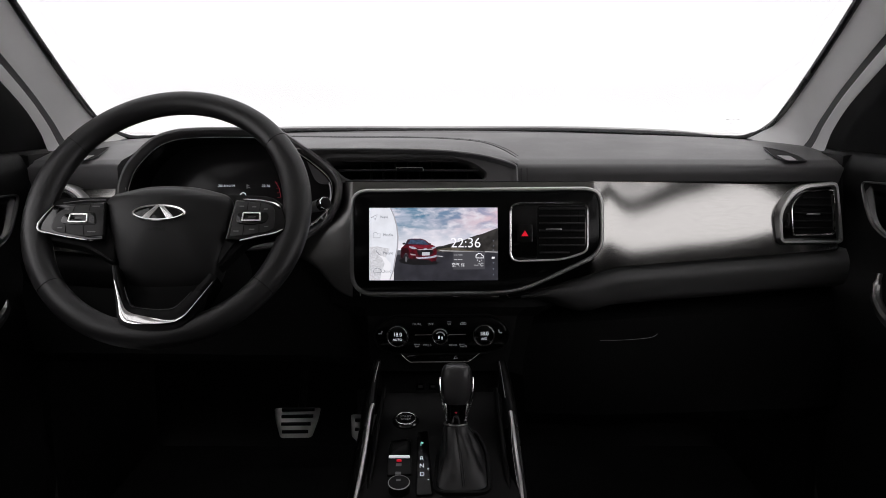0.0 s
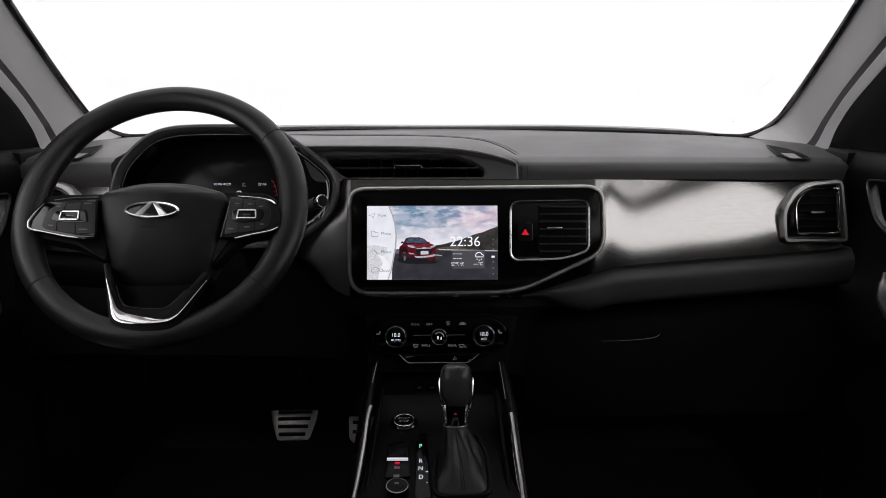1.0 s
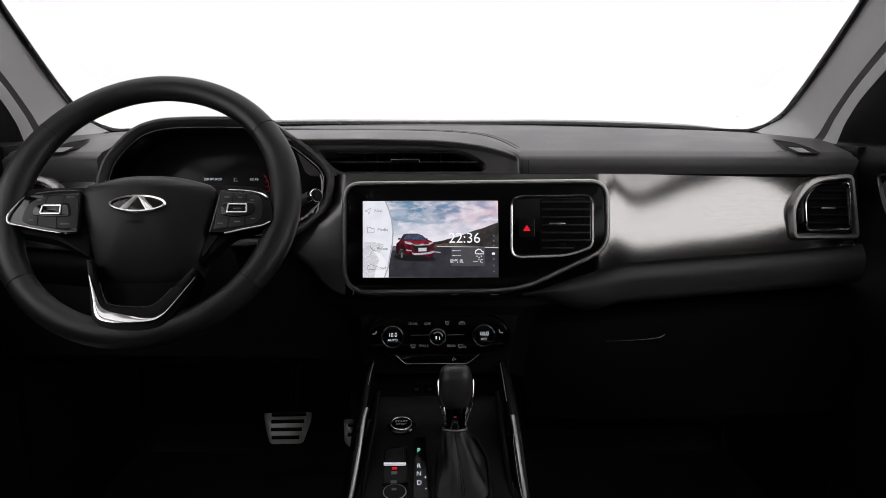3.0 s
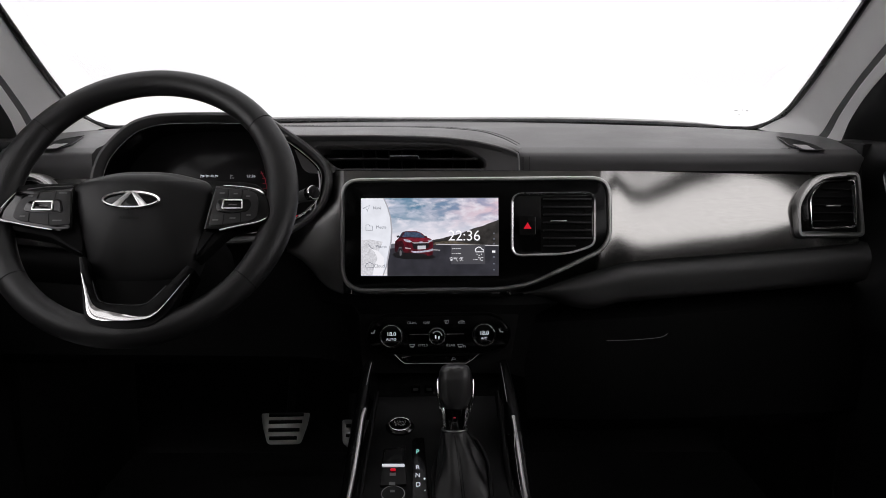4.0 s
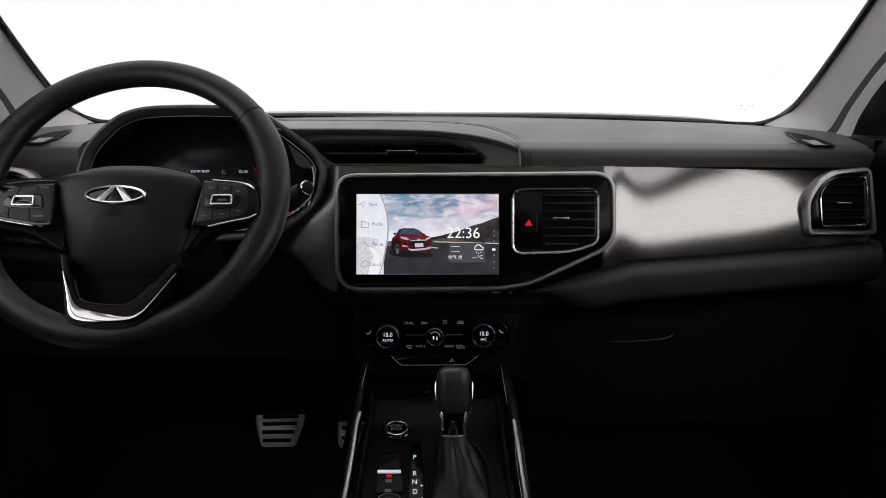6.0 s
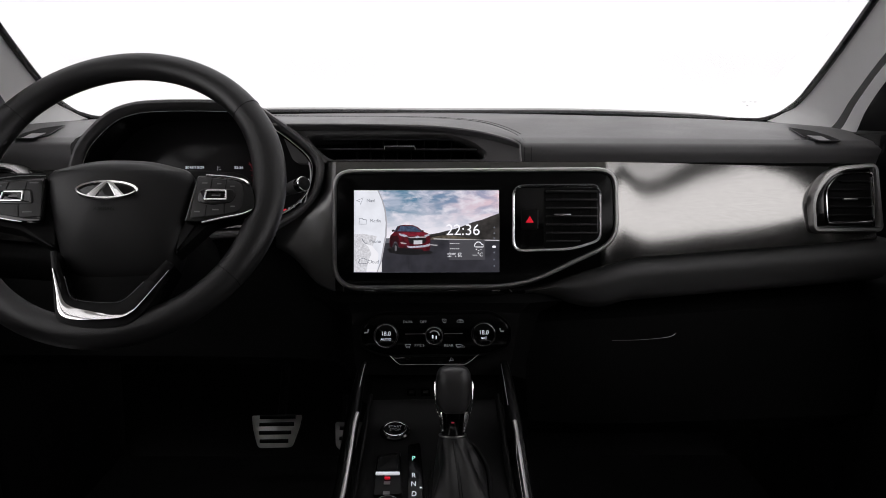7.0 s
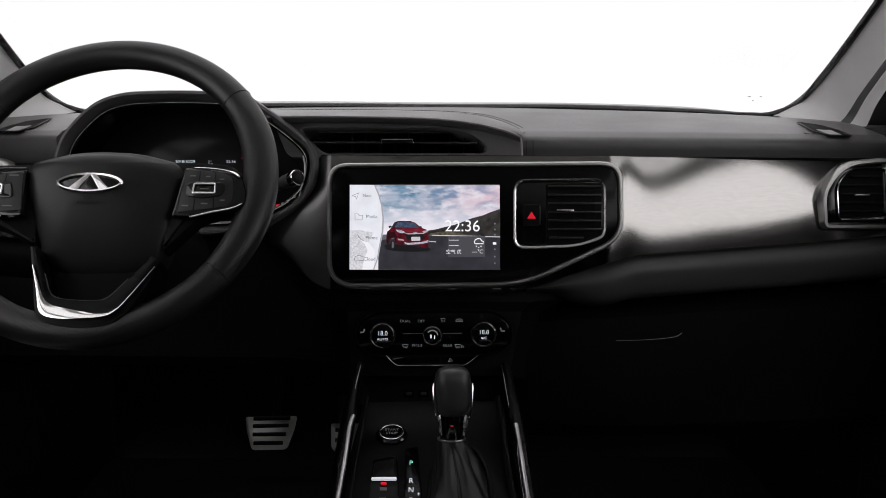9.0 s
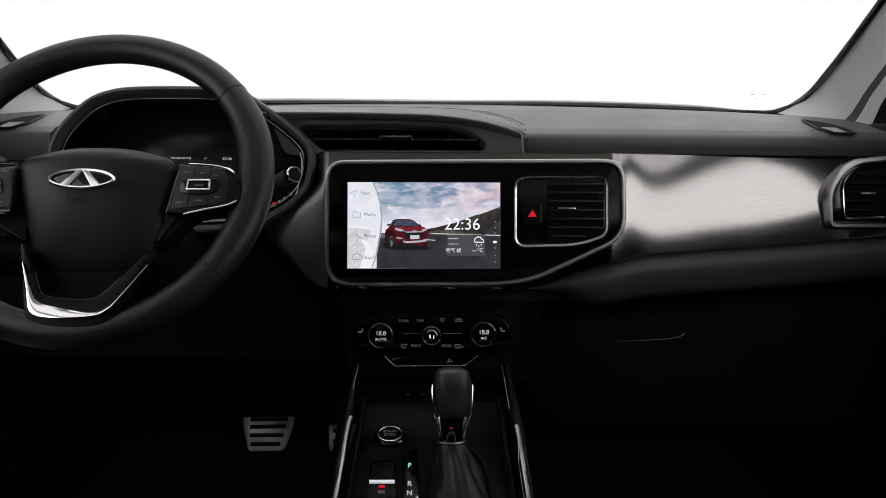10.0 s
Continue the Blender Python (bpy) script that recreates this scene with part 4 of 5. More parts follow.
part("vent_tab", box((0.1786, 0.031, 0.0075), (0.0247, 0.0032, 0.005), 0.001), BRIGHT, sv, "satin chrome tab", DASH)
hz = part("hazard_switch", plate(rounded([(0.121, 0.0394), (0.1439, 0.0394), (0.1439, 0.0101), (0.121, 0.0101)], 0.002), 0.0, 0.002, 0.0006), PLASTIC, head, "black hazard switch", DASH)
part("hazard_triangle", sheet([(0.1267, 0.0201), (0.1386, 0.0201), (0.1327, 0.0297)], 0.0023), RED_LIT, hz, "lit red triangle", DASH)
part("switch_edge", box((0.1446, 0.0247, 0.002), (0.0007, 0.026, 0.001), 0), SATIN, hz, "", DASH)


# end vents
def end_vent(s):
    fl = (lambda bm: bm) if s > 0 else flipped
    o = rounded([(0.5662, 0.0076), (0.5634, 0.0638), (0.5862, 0.0952), (0.6091, 0.1085), (0.6662, 0.1142), (0.6757, 0.0086)], [0.012, 0.02, 0.02, 0.02, 0.014, 0.012], 6)
    v = part("end_vent", fl(plate(inset(o, 0.004), -0.085, -0.058, 0.001)), GLOSS, dash, "glossy black end air vent with a silver frame", DASH)
    part("vent_frame", fl(ring(o, [(-0.002, -0.085), (0.0, -0.05), (0.002, -0.046), (0.006, -0.046), (0.008, -0.05), (0.0085, -0.062), (0.007, -0.08)])), SATIN, v, "satin silver frame", DASH, 60)
    i = rounded([(0.5919, 0.0219), (0.5891, 0.0752), (0.6091, 0.0961), (0.6605, 0.0999), (0.6624, 0.0247)], [0.008, 0.014, 0.012, 0.008, 0.008], 6)
    part("inner_frame", fl(ring(i, [(-0.0012, -0.06), (-0.0012, -0.052), (0.0, -0.051), (0.0012, -0.052), (0.0014, -0.06)])), CHROME, v, "thin chrome frame", DASH)
    part("core", fl(plate(inset(i, 0.002), -0.06, -0.0572, 0.0004)), DARK, v, "", DASH)
    for k in range(6):
        y = 0.0215 + 0.0128 * k
        part("slat", fl(box((0.6255 + (0.008 if k == 5 else 0), y, -0.054), (0.064 - (0.016 if k == 5 else 0), 0.0026, 0.005), 0.0008)), PLASTIC, v, "", DASH)
    part("bright_edge", fl(tube([(0.6552, 0.0913, -0.049), (0.6571, 0.058, -0.049), (0.6581, 0.0314, -0.049)], 0.0022, 8)), CHROME, v, "bright chrome edge", DASH)
    part("vent_tab", fl(box((0.6243, 0.0581, -0.05), (0.022, 0.0028, 0.004), 0.001)), SATIN, v, "satin chrome tab", DASH)


end_vent(1)
end_vent(-1)

# ---- climate controls ----
clim = thing("climate_panel", world_point(DASH, (0, -0.145, -0.02)), "black capsule-shaped climate control panel with three dials", "climate control")
CAP = rounded([(-0.111, -0.1322), (-0.0869, -0.1128), (0.0832, -0.111), (0.1073, -0.1304), (0.1036, -0.1581), (0.0721, -0.1702), (-0.0758, -0.172), (-0.1091, -0.16)], 0.016, 6)
part("panel", plate(CAP, -0.03, -0.010, 0.003), SCREENGLASS, clim, "glossy black panel", DASH)
part("panel_edge", ring(CAP, [(-0.003, -0.03), (-0.003, -0.012), (-0.0015, -0.009), (0.0, -0.012), (0.0, -0.03)]), PLASTIC, clim, "", DASH)


def dial(x, y, r, big):
    d = part("dial", lathe([(r, 0), (r, 0.010), (r * 0.97, 0.012), (r * 0.86, 0.0125), (r * 0.83, 0.0105), (0.0001, 0.0105)], 40, (x, y, -0.011)), PLASTIC, clim, "black dial with a chrome ring", DASH)
    part("dial_ring", tube([(x + r * 0.93 * math.cos(a), y + r * 0.93 * math.sin(a), 0.0013) for a in [2 * math.pi * k / 40 for k in range(40)]], 0.0009, 6, True), CHROME, d, "thin chrome ring", DASH)
    part("dial_face", plate(disc(x, y, r * 0.84), -0.002, 0.0002, 0.0003), GLOSS, d, "", DASH)
    if big:
        part("figures", words("18.0", 0.0088, x, y + 0.003, 0.0006, 0.95), WHITE_LIT, d, "lit white figures", DASH)
        part("caption", words("AUTO" if x < 0 else "A/C", 0.0050, x, y - 0.005, 0.0006, 1.1), WHITE_LIT, d, "lit white caption", DASH)
    else:
        part("fan_arc", tube([(x + 0.0075 * math.cos(a), y + 0.0075 * math.sin(a), 0.0006) for a in [0.1 + 2.4 * k / 10 for k in range(11)]], 0.0009, 6), DIM_LIT, d, "lit fan scale", DASH)
        part("fan_icon", join(box((x - 0.002, y - 0.001, 0.0005), (0.0022, 0.005, 0.0003), 0), box((x + 0.003, y - 0.002, 0.0005), (0.0015, 0.005, 0.0003), 0)), WHITE_LIT, d, "", DASH)


dial(*(-0.0738, -0.1429), 0.0178, True)
dial(*(0.0669, -0.1411), 0.0178, True)
dial(*(-0.0046, -0.1429), 0.0135, False)
for text, p in (("DUAL", (-0.0424, -0.1236)), ("OFF", (-0.0203, -0.1236)), ("PM2.5", (-0.0258, -0.1578)), ("REAR", (0.0166, -0.1578))):
    part("caption", words(text, 0.0052, p[0], p[1], -0.0094, 1.1), DIM_LIT, clim, "grey caption", DASH)


def symbol(p, lines, r=0.0005):
    """A small printed symbol made of short strokes."""
    part("button_icon", join(*[tube([(p[0] + x, p[1] + y, -0.0095) for x, y in line], r, 5) for line in lines]), DIM_LIT, clim, "grey symbol", DASH)


FAN_SHAPE = [[(-0.0042, 0.0024), (0.0042, 0.0024), (0.0026, -0.0010), (-0.0026, -0.0010), (-0.0042, 0.0024)], [(-0.0016, -0.0026), (-0.0020, -0.0014)], [(0.0, -0.0026), (0.0004, -0.0014)], [(0.0016, -0.0026), (0.0020, -0.0014)]]
symbol((-0.0424, -0.1587), FAN_SHAPE)
symbol((0.0310, -0.1587), FAN_SHAPE)
symbol((0.0372, -0.1594), [[(-0.0012, -0.0016), (-0.0012, 0.0014), (0.0006, 0.0014)], [(0.0016, -0.0016), (0.0016, 0.0008)]])
symbol((0.0101, -0.1223), [[(-0.0035, 0.0026), (0.0030, 0.0026), (0.0022, -0.0020), (-0.0012, -0.0024), (-0.0024, 0.0010)], [(0.0004, 0.0008), (-0.0006, -0.0004)]])
symbol((0.0332, -0.1227), [[(-0.0050, -0.0012), (-0.0042, 0.0010), (-0.0018, 0.0022), (0.0018, 0.0022), (0.0044, 0.0008), (0.0050, -0.0012), (-0.0050, -0.0012)], [(-0.0020, 0.0006), (0.0020, 0.0006)]])
for p, f in (((-0.1024, -0.1375), 1), ((0.0937, -0.1356), -1)):
    part("seat_icon", tube([(p[0] + f * 0.003, p[1] + 0.003, -0.0095), (p[0] + f * 0.0015, p[1] - 0.0015, -0.0095), (p[0] - f * 0.003, p[1] - 0.0018, -0.0095)], 0.0011, 6), DIM_LIT, clim, "", DASH)
for a, b in (((-0.0462, -0.1412, -0.0095), (-0.0175, -0.1408, -0.0095)), ((0.0102, -0.1408, -0.0095), (0.0369, -0.1403, -0.0095))):
    part("divider", tube([a, b], 0.0006, 6), SATIN, clim, "", DASH)
LOW = rounded([(-0.0739, -0.169), (0.0665, -0.1671), (0.0443, -0.1847), (-0.0572, -0.1856)], 0.004)
part("lower_keys", plate(LOW, -0.03, -0.013, 0.001), GLOSS, clim, "glossy black key strip", DASH)
part("chrome_line", tube(smooth([(-0.0693, -0.1717, -0.01), (-0.0554, -0.1847, -0.01), (-0.0406, -0.1856, -0.01), (0.0286, -0.1851, -0.01), (0.0425, -0.1842, -0.01), (0.06, -0.1708, -0.01)], 3), 0.0010, 6), CHROME, clim, "thin chrome line", DASH)
part("key_icon", tube([(0.0176, -0.1812, -0.0118), (0.0203, -0.1757, -0.0118), (0.024, -0.1794, -0.0118), (0.0185, -0.1803, -0.0118)], 0.0005, 6), DIM_LIT, clim, "", DASH)

# ---- steering wheel ----
wheel = thing("steering_wheel", world_point(WHEEL, (0, 0, 0)), "black leather three-spoke steering wheel with chrome accents", "steering wheel")


def rim():
    rows = []
    n, m = 96, 20
    for i in range(n):
        a = 2 * math.pi * i / n
        grip = math.exp(-((abs(math.cos(a)) - 1) / 0.16) ** 2)
        r = 0.0163 + 0.0022 * grip
        big = 0.1736 - 0.001 * grip
        rows.append([((big + r * math.cos(b) * 1.05) * math.cos(a), (big + r * math.cos(b) * 1.05) * math.sin(a), r * 0.98 * math.sin(b)) for b in [2 * math.pi * k / m for k in range(m)]])
    return loft(rows + rows[:1], closed=True)


rim_part = part("rim", rim(), RIM, wheel, "black leather rim", WHEEL, 80)
for deg in (38.5, 144, 218.5, 322):
    a = radians(deg)
    pts = [((0.1736 + 0.0176 * math.cos(b)) * math.cos(a), (0.1736 + 0.0176 * math.cos(b)) * math.sin(a), 0.0165 * math.sin(b)) for b in [2 * math.pi * k / 24 for k in range(24)]]
    part("seam", tube(pts, 0.0005, 6, True), GAP, rim_part, "dark joint in the leather", WHEEL)

COVER = rounded([(-0.0842, 0.0085), (-0.0775, 0.0225), (-0.0319, 0.0358), (0.0023, 0.0368), (0.0369, 0.0350), (0.0815, 0.0225), (0.0906, 0.0075), (0.0857, -0.0278), (0.0776, -0.0803), (0.0700, -0.0965), (0.0420, -0.1080), (0.0030, -0.1100), (-0.0290, -0.1092), (-0.0465, -0.1005), (-0.0535, -0.0850), (-0.0680, -0.0401)], [0.012, 0.014, 0.02, 0.02, 0.02, 0.014, 0.012, 0.03, 0.02, 0.012, 0.02, 0.02, 0.012, 0.012, 0.02, 0.03], 5)


def airbag_cover():
    """A domed cushion whose lower half falls away from the driver."""
    c = Vector((-0.002, 0.006))

    def at(p, z):
        return (p.x, p.y, z - 0.020 * max(0.0, (-p.y - 0.010) / 0.09) ** 2)

    rows = [[(*p, -0.04) for p in inset(COVER, 0.004)], [at(p, 0.0) for p in COVER], [at(p, 0.006) for p in inset(COVER, 0.001)], [at(p, 0.0105) for p in inset(COVER, 0.004)]]
    base = inset(COVER, 0.008)
    for k in range(12):
        s = 1 - k / 12
        rows.append([at(c + (p - c) * s, 0.0135 + 0.0165 * (1 - s ** 2.4)) for p in base])
    return loft(rows, closed=True, ends=True)


cover = part("airbag_cover", airbag_cover(), COVERSKIN, wheel, "black grained airbag cover", WHEEL, 60)
part("hub_back", plate(rounded([(-0.072, 0.035), (0.072, 0.035), (0.06, -0.06), (0.03, -0.08), (-0.03, -0.08), (-0.06, -0.06)], 0.02), -0.05, -0.008, 0.004), PLASTIC, wheel, "matt black hub", WHEEL)
part("column_shroud", tube([(0, -0.01, -0.05), (0, -0.014, -0.12), (0, -0.015, -0.2)], [0.055, 0.06, 0.07], 20), PLASTIC, wheel, "matt black column shroud", WHEEL)

# badge: a plain oval with a peak
BX, BY = (-0.0004, -0.0166)
oval = [Vector((BX + 0.0345 * math.cos(a), BY + 0.0118 * math.sin(a))) for a in [2 * math.pi * k / 48 for k in range(48)]]
badge = part("badge", plate(oval, 0.020, 0.0305, 0.001), GLOSS, wheel, "oval chrome badge", WHEEL)
part("badge_ring", ring(oval, [(-0.0006, 0.022), (-0.0004, 0.0315), (0.0008, 0.033), (0.0026, 0.0322), (0.0032, 0.030)]), BRIGHT, badge, "chrome ring", WHEEL)
for f in (-1, 1):
    leg = rounded([(BX - 0.001 * f, BY + 0.0105), (BX + f * 0.0045, BY + 0.0105), (BX + f * 0.023, BY - 0.0088), (BX + f * 0.0125, BY - 0.0105)], 0.0008, 3)
    part("badge_peak", plate(leg, 0.029, 0.0325, 0.0008), BRIGHT, badge, "chrome peak", WHEEL)
for text, y, w in (("SRS", 397, 1.0), ("AIRBAG", 404.5, 1.0)):
    ty = BY - (y - 376) * 1.06 / 1414 / 0.93
    # black colour imitates the shade that shows up embossed letters
    part("emboss_shade", words(text, 0.0066, BX + 0.0005, ty, 0.0302 - 0.00002 * (y - 376), w), GAP, cover, "airbag lettering in black, in place of the shade on embossed letters", WHEEL)


# spokes with their key pads
def spoke(name, arm, pad, label):
    a = part(name, plate(arm, -0.016, 0.004, 0.004), PLASTIC, wheel, "matt black spoke", WHEEL)
    part("key_pad", plate(pad, 0.0, 0.0085, 0.0025), GLOSS, a, label, KEYPAD)
    return a


ARM_L = rounded([(-0.1787, 0.0034), (-0.1457, 0.0204), (-0.0735, 0.0221), (-0.057, -0.0772), (-0.1018, -0.053), (-0.1636, -0.0408)], 0.008)
PAD_L = rounded([(-0.1635, -0.0322), (-0.1665, -0.0234), (-0.1625, -0.0085), (-0.1552, 0.0040), (-0.1452, 0.0080), (-0.0816, 0.0120), (-0.0757, -0.0440), (-0.0985, -0.0447), (-0.1307, -0.0394)], [0.006, 0.008, 0.01, 0.008, 0.008, 0.003, 0.003, 0.01, 0.012])
ARM_R = rounded([(0.0732, 0.0264), (0.1362, 0.023), (0.1622, 0.0034), (0.164, -0.0202), (0.1501, -0.0334), (0.1122, -0.0433), (0.0761, -0.0851)], 0.008)
PAD_R = rounded([(0.0905, 0.0150), (0.1313, 0.0115), (0.1475, 0.0075), (0.1552, 0.0), (0.1600, -0.0168), (0.1600, -0.0292), (0.1540, -0.0356), (0.1359, -0.0400), (0.0995, -0.0455), (0.0825, -0.0447)], [0.003, 0.01, 0.01, 0.01, 0.01, 0.008, 0.008, 0.01, 0.01, 0.003])
sl = spoke("spoke", ARM_L, PAD_L, "black key pad")
sr = spoke("spoke", ARM_R, PAD_R, "black key pad")
part("chrome_edge", tube(smooth([(-0.1507, 0.0045, 0.009), (-0.1624, -0.0156, 0.010), (-0.1648, -0.0255, 0.010), (-0.1611, -0.0329, 0.010), (-0.1456, -0.0366, 0.010), (-0.1224, -0.0413, 0.009), (-0.0973, -0.0453, 0.008)], 4), [0.0004] + [0.0009] * 5 + [0.0015] * 9 + [0.0010] * 9 + [0.0004], 8), BRIGHT, sl, "thin chrome edge", KEYPAD)
part("chrome_edge", tube(smooth([(-0.138, 0.0089, 0.009), (-0.1101, 0.0127, 0.009), (-0.0822, 0.0132, 0.009)], 4), 0.0006, 6), SATIN, sl, "thin satin edge", KEYPAD)
part("chrome_edge", tube(smooth([(0.101, 0.0146, 0.009), (0.1276, 0.0118, 0.01), (0.1440, 0.0078, 0.01), (0.1520, 0.0018, 0.01)], 4), [0.0004] + [0.0007] * 7 + [0.0014] * 4 + [0.0004], 8), BRIGHT, sr, "thin chrome edge", KEYPAD)
part("chrome_edge", tube(smooth([(0.1027, -0.046, 0.008), (0.1251, -0.0413, 0.01), (0.1468, -0.0364, 0.01), (0.1575, -0.0307, 0.01)], 4), [0.0012] * 9 + [0.0010] * 3 + [0.0004], 8), BRIGHT, sr, "thin chrome edge", KEYPAD)


def keys(sp, outer, rocker, cx, cy, marks, lines):
    part("key_field", plate(outer, 0.007, 0.0100, 0.001), LEATHER, sp, "black keys", KEYPAD)
    part("rocker", plate(rocker, 0.009, 0.0115, 0.0012), GLOSS, sp, "glossy black rocker", KEYPAD)
    o = rounded([(cx - 0.0125, cy - 0.006), (cx + 0.0125, cy - 0.006), (cx + 0.0115, cy + 0.006), (cx - 0.0115, cy + 0.006)], 0.002)
    part("key_frame", ring(o, [(-0.0008, 0.011), (-0.0006, 0.0132), (0.0004, 0.0136), (0.0014, 0.0132), (0.0016, 0.011)]), BRIGHT, sp, "chrome frame", KEYPAD)
    part("key_caption", box((cx, cy, 0.0117), (0.010, 0.0016, 0.0003), 0), PRINT, sp, "grey caption bar", KEYPAD)
    for x, y, w in marks:
        part("key_mark", box((x, y, 0.0102), (w, 0.0016, 0.0003), 0), DIM_LIT if w < 0.004 else PRINT, sp, "grey key marking", KEYPAD)
    for a, b in lines:
        part("key_gap", tube([(*a, 0.0101), (*b, 0.0101)], 0.0006, 5), GAP, sp, "dark gap", KEYPAD)


KF_L = rounded([(-0.148, -0.0291), (-0.145, -0.0067), (-0.1305, 0.0033), (-0.0839, 0.0076), (-0.0766, -0.0389), (-0.0999, -0.0405), (-0.1382, -0.034)], [0.006, 0.01, 0.008, 0.002, 0.002, 0.004, 0.006])
RK_L = rounded([(-0.1361, -0.0217), (-0.1341, -0.0092), (-0.1212, -0.0059), (-0.0929, -0.005), (-0.0873, -0.0241), (-0.1178, -0.0241)], 0.005)
keys(sl, KF_L, RK_L, *(-0.1126, -0.0150), [(*(-0.1312, -0.0009), 0.006), (*(-0.0929, 0.0033), 0.010), (*(-0.1356, -0.0283), 0.006), (*(-0.093, -0.034), 0.011), (*(-0.1274, -0.016), 0.003), (*(-0.093, -0.0169), 0.003)],
     [((-0.1229, -0.005), (-0.1209, 0.0042)), ((-0.1012, -0.005), (-0.1009, 0.0059)), ((-0.1282, -0.0241), (-0.1267, -0.0356)), ((-0.105, -0.025), (-0.1016, -0.0397))])
KF_R = rounded([(0.0917, 0.0118), (0.1319, 0.0084), (0.1429, 0.0033), (0.1461, -0.0084), (0.1457, -0.0291), (0.1358, -0.0348), (0.0892, -0.0413)], [0.002, 0.008, 0.008, 0.008, 0.008, 0.01, 0.002])
RK_R = rounded([(0.0952, -0.0217), (0.0959, -0.0067), (0.1045, -0.0034), (0.1346, -0.005), (0.1382, -0.0117), (0.1346, -0.0217), (0.1126, -0.025)], 0.005)
keys(sr, KF_R, RK_R, *(0.1157, -0.0135), [(*(0.1008, 0.0033), 0.006), (*(0.1174, 0.0025), 0.005), (*(0.1328, -0.0009), 0.005), (*(0.0964, -0.0332), 0.007), (*(0.1169, -0.0307), 0.007), (*(0.1358, -0.0266), 0.005), (*(0.101, -0.016), 0.003), (*(0.1307, -0.0144), 0.003)],
     [((0.1083, -0.0042), (0.1085, 0.0093)), ((0.1249, -0.005), (0.1252, 0.0076)), ((0.106, -0.025), (0.1059, -0.0389)), ((0.1259, -0.0233), (0.127, -0.0356))])

# lower spoke: a dark yoke edged with chrome
def strip(outer, inner, z0, z1, edge, lean=(0, 0)):
    """A flat bar between two curves of equal count."""
    rows = []
    for a, b in zip(smooth([(*p, 0) for p in outer], 4), smooth([(*p, 0) for p in inner], 4)):
        wide = min(1.0, (b - a).length / 0.006)
        arch = [(*a.lerp(b, t)[:2], z1 - edge * wide * (2 * t - 1) ** 2 + (t - 0.5) * (lean[0] * (b.x - a.x) + lean[1] * (b.y - a.y))) for t in (0, 0.12, 0.3, 0.5, 0.7, 0.88, 1)]
        rows.append([(a.x, a.y, z0), *arch, (b.x, b.y, z0)])
    return loft(rows, closed=True, ends=True)


low_spoke = part("lower_spoke", strip([(-0.0577, -0.0828), (-0.0469, -0.1216), (-0.0404, -0.148), (-0.0331, -0.1621), (-0.0131, -0.1687), (0.0117, -0.1709), (0.0358, -0.168), (0.05, -0.1584), (0.0619, -0.1405), (0.0797, -0.0985)], [(-0.0507, -0.082), (-0.0376, -0.1131), (-0.0277, -0.1345), (-0.0182, -0.1405), (-0.0023, -0.1428), (0.0142, -0.1435), (0.0282, -0.142), (0.0378, -0.1345), (0.0501, -0.1193), (0.0699, -0.093)], -0.020, 0.012, 0.001), RAIL, wheel, "glossy black lower spoke", YOKE)
part("yoke_inner", plate(rounded([(-0.0640, -0.0650), (-0.0440, -0.1280), (-0.0250, -0.1440), (0.0300, -0.1440), (0.0450, -0.1300), (0.0780, -0.0650)], 0.008), -0.03, -0.010, 0.002), DARK, low_spoke, "dull black yoke inlay", WHEEL)
# grey line imitates the highlight on the yoke's inner edge
part("yoke_highlight", tube(smooth([(p[0] * 0.985, p[1] + 0.0012, 0.0105) for p in [(-0.0376, -0.1131), (-0.0277, -0.1345), (-0.0182, -0.1405), (-0.0023, -0.1428), (0.0142, -0.1435), (0.0282, -0.142), (0.0378, -0.1345), (0.0501, -0.1193)]], 4), 0.0006, 6), SOFT, low_spoke, "thin grey line standing in for the highlight on the yoke edge", YOKE)
part("chrome_yoke", strip([(-0.0501, -0.1043), (-0.0422, -0.1303), (-0.0365, -0.1476), (-0.0299, -0.158), (-0.0166, -0.1624), (0.0081, -0.1631), (0.0323, -0.1609), (0.0434, -0.155), (0.0519, -0.1446), (0.0764, -0.1066)], [(-0.0487, -0.1043), (-0.0376, -0.128), (-0.0304, -0.1416), (-0.0209, -0.1483), (-0.0062, -0.152), (0.0104, -0.155), (0.0303, -0.1565), (0.0403, -0.1528), (0.0504, -0.1438), (0.0757, -0.1066)], 0.006, 0.0155, 0.0009, (0.30, -0.34)), CHROME, low_spoke, "chrome lower spoke trim", YOKE)

# column stalk
stalk = thing("column_stalk", world_point(DASH, (-0.2, 0.06, 0.07)), "black column stalk with a chrome-ringed end", "stalk")
END = Vector((-0.179, 0.0694, 0.074))
AXIS = Vector((0.68, 0.14, 0.72)).normalized()
part("lever", tube(smooth([(-0.3194, 0.0300, 0.02), END - AXIS * 0.050, END - AXIS * 0.030, END - AXIS * 0.012], 4), [0.0080] * 8 + [0.0090] * 2 + [0.0097] * 2 + [0.0100], 20), SOFT, stalk, "matt black lever", DASH)
part("end_ring", tube([END - AXIS * 0.0120, END - AXIS * 0.0046, END - AXIS * 0.0042, END - AXIS * 0.001, END, END - AXIS * 0.0006], [0.0100, 0.0101, 0.0106, 0.0106, 0.0099, 0.0088], 28), CHROME, stalk, "chrome end ring", DASH)
part("end_cap", tube([END - AXIS * 0.002, END + AXIS * 0.0008, END + AXIS * 0.0012], [0.0089, 0.0087, 0.0080], 24), PLASTIC, stalk, "matt black end cap", DASH)
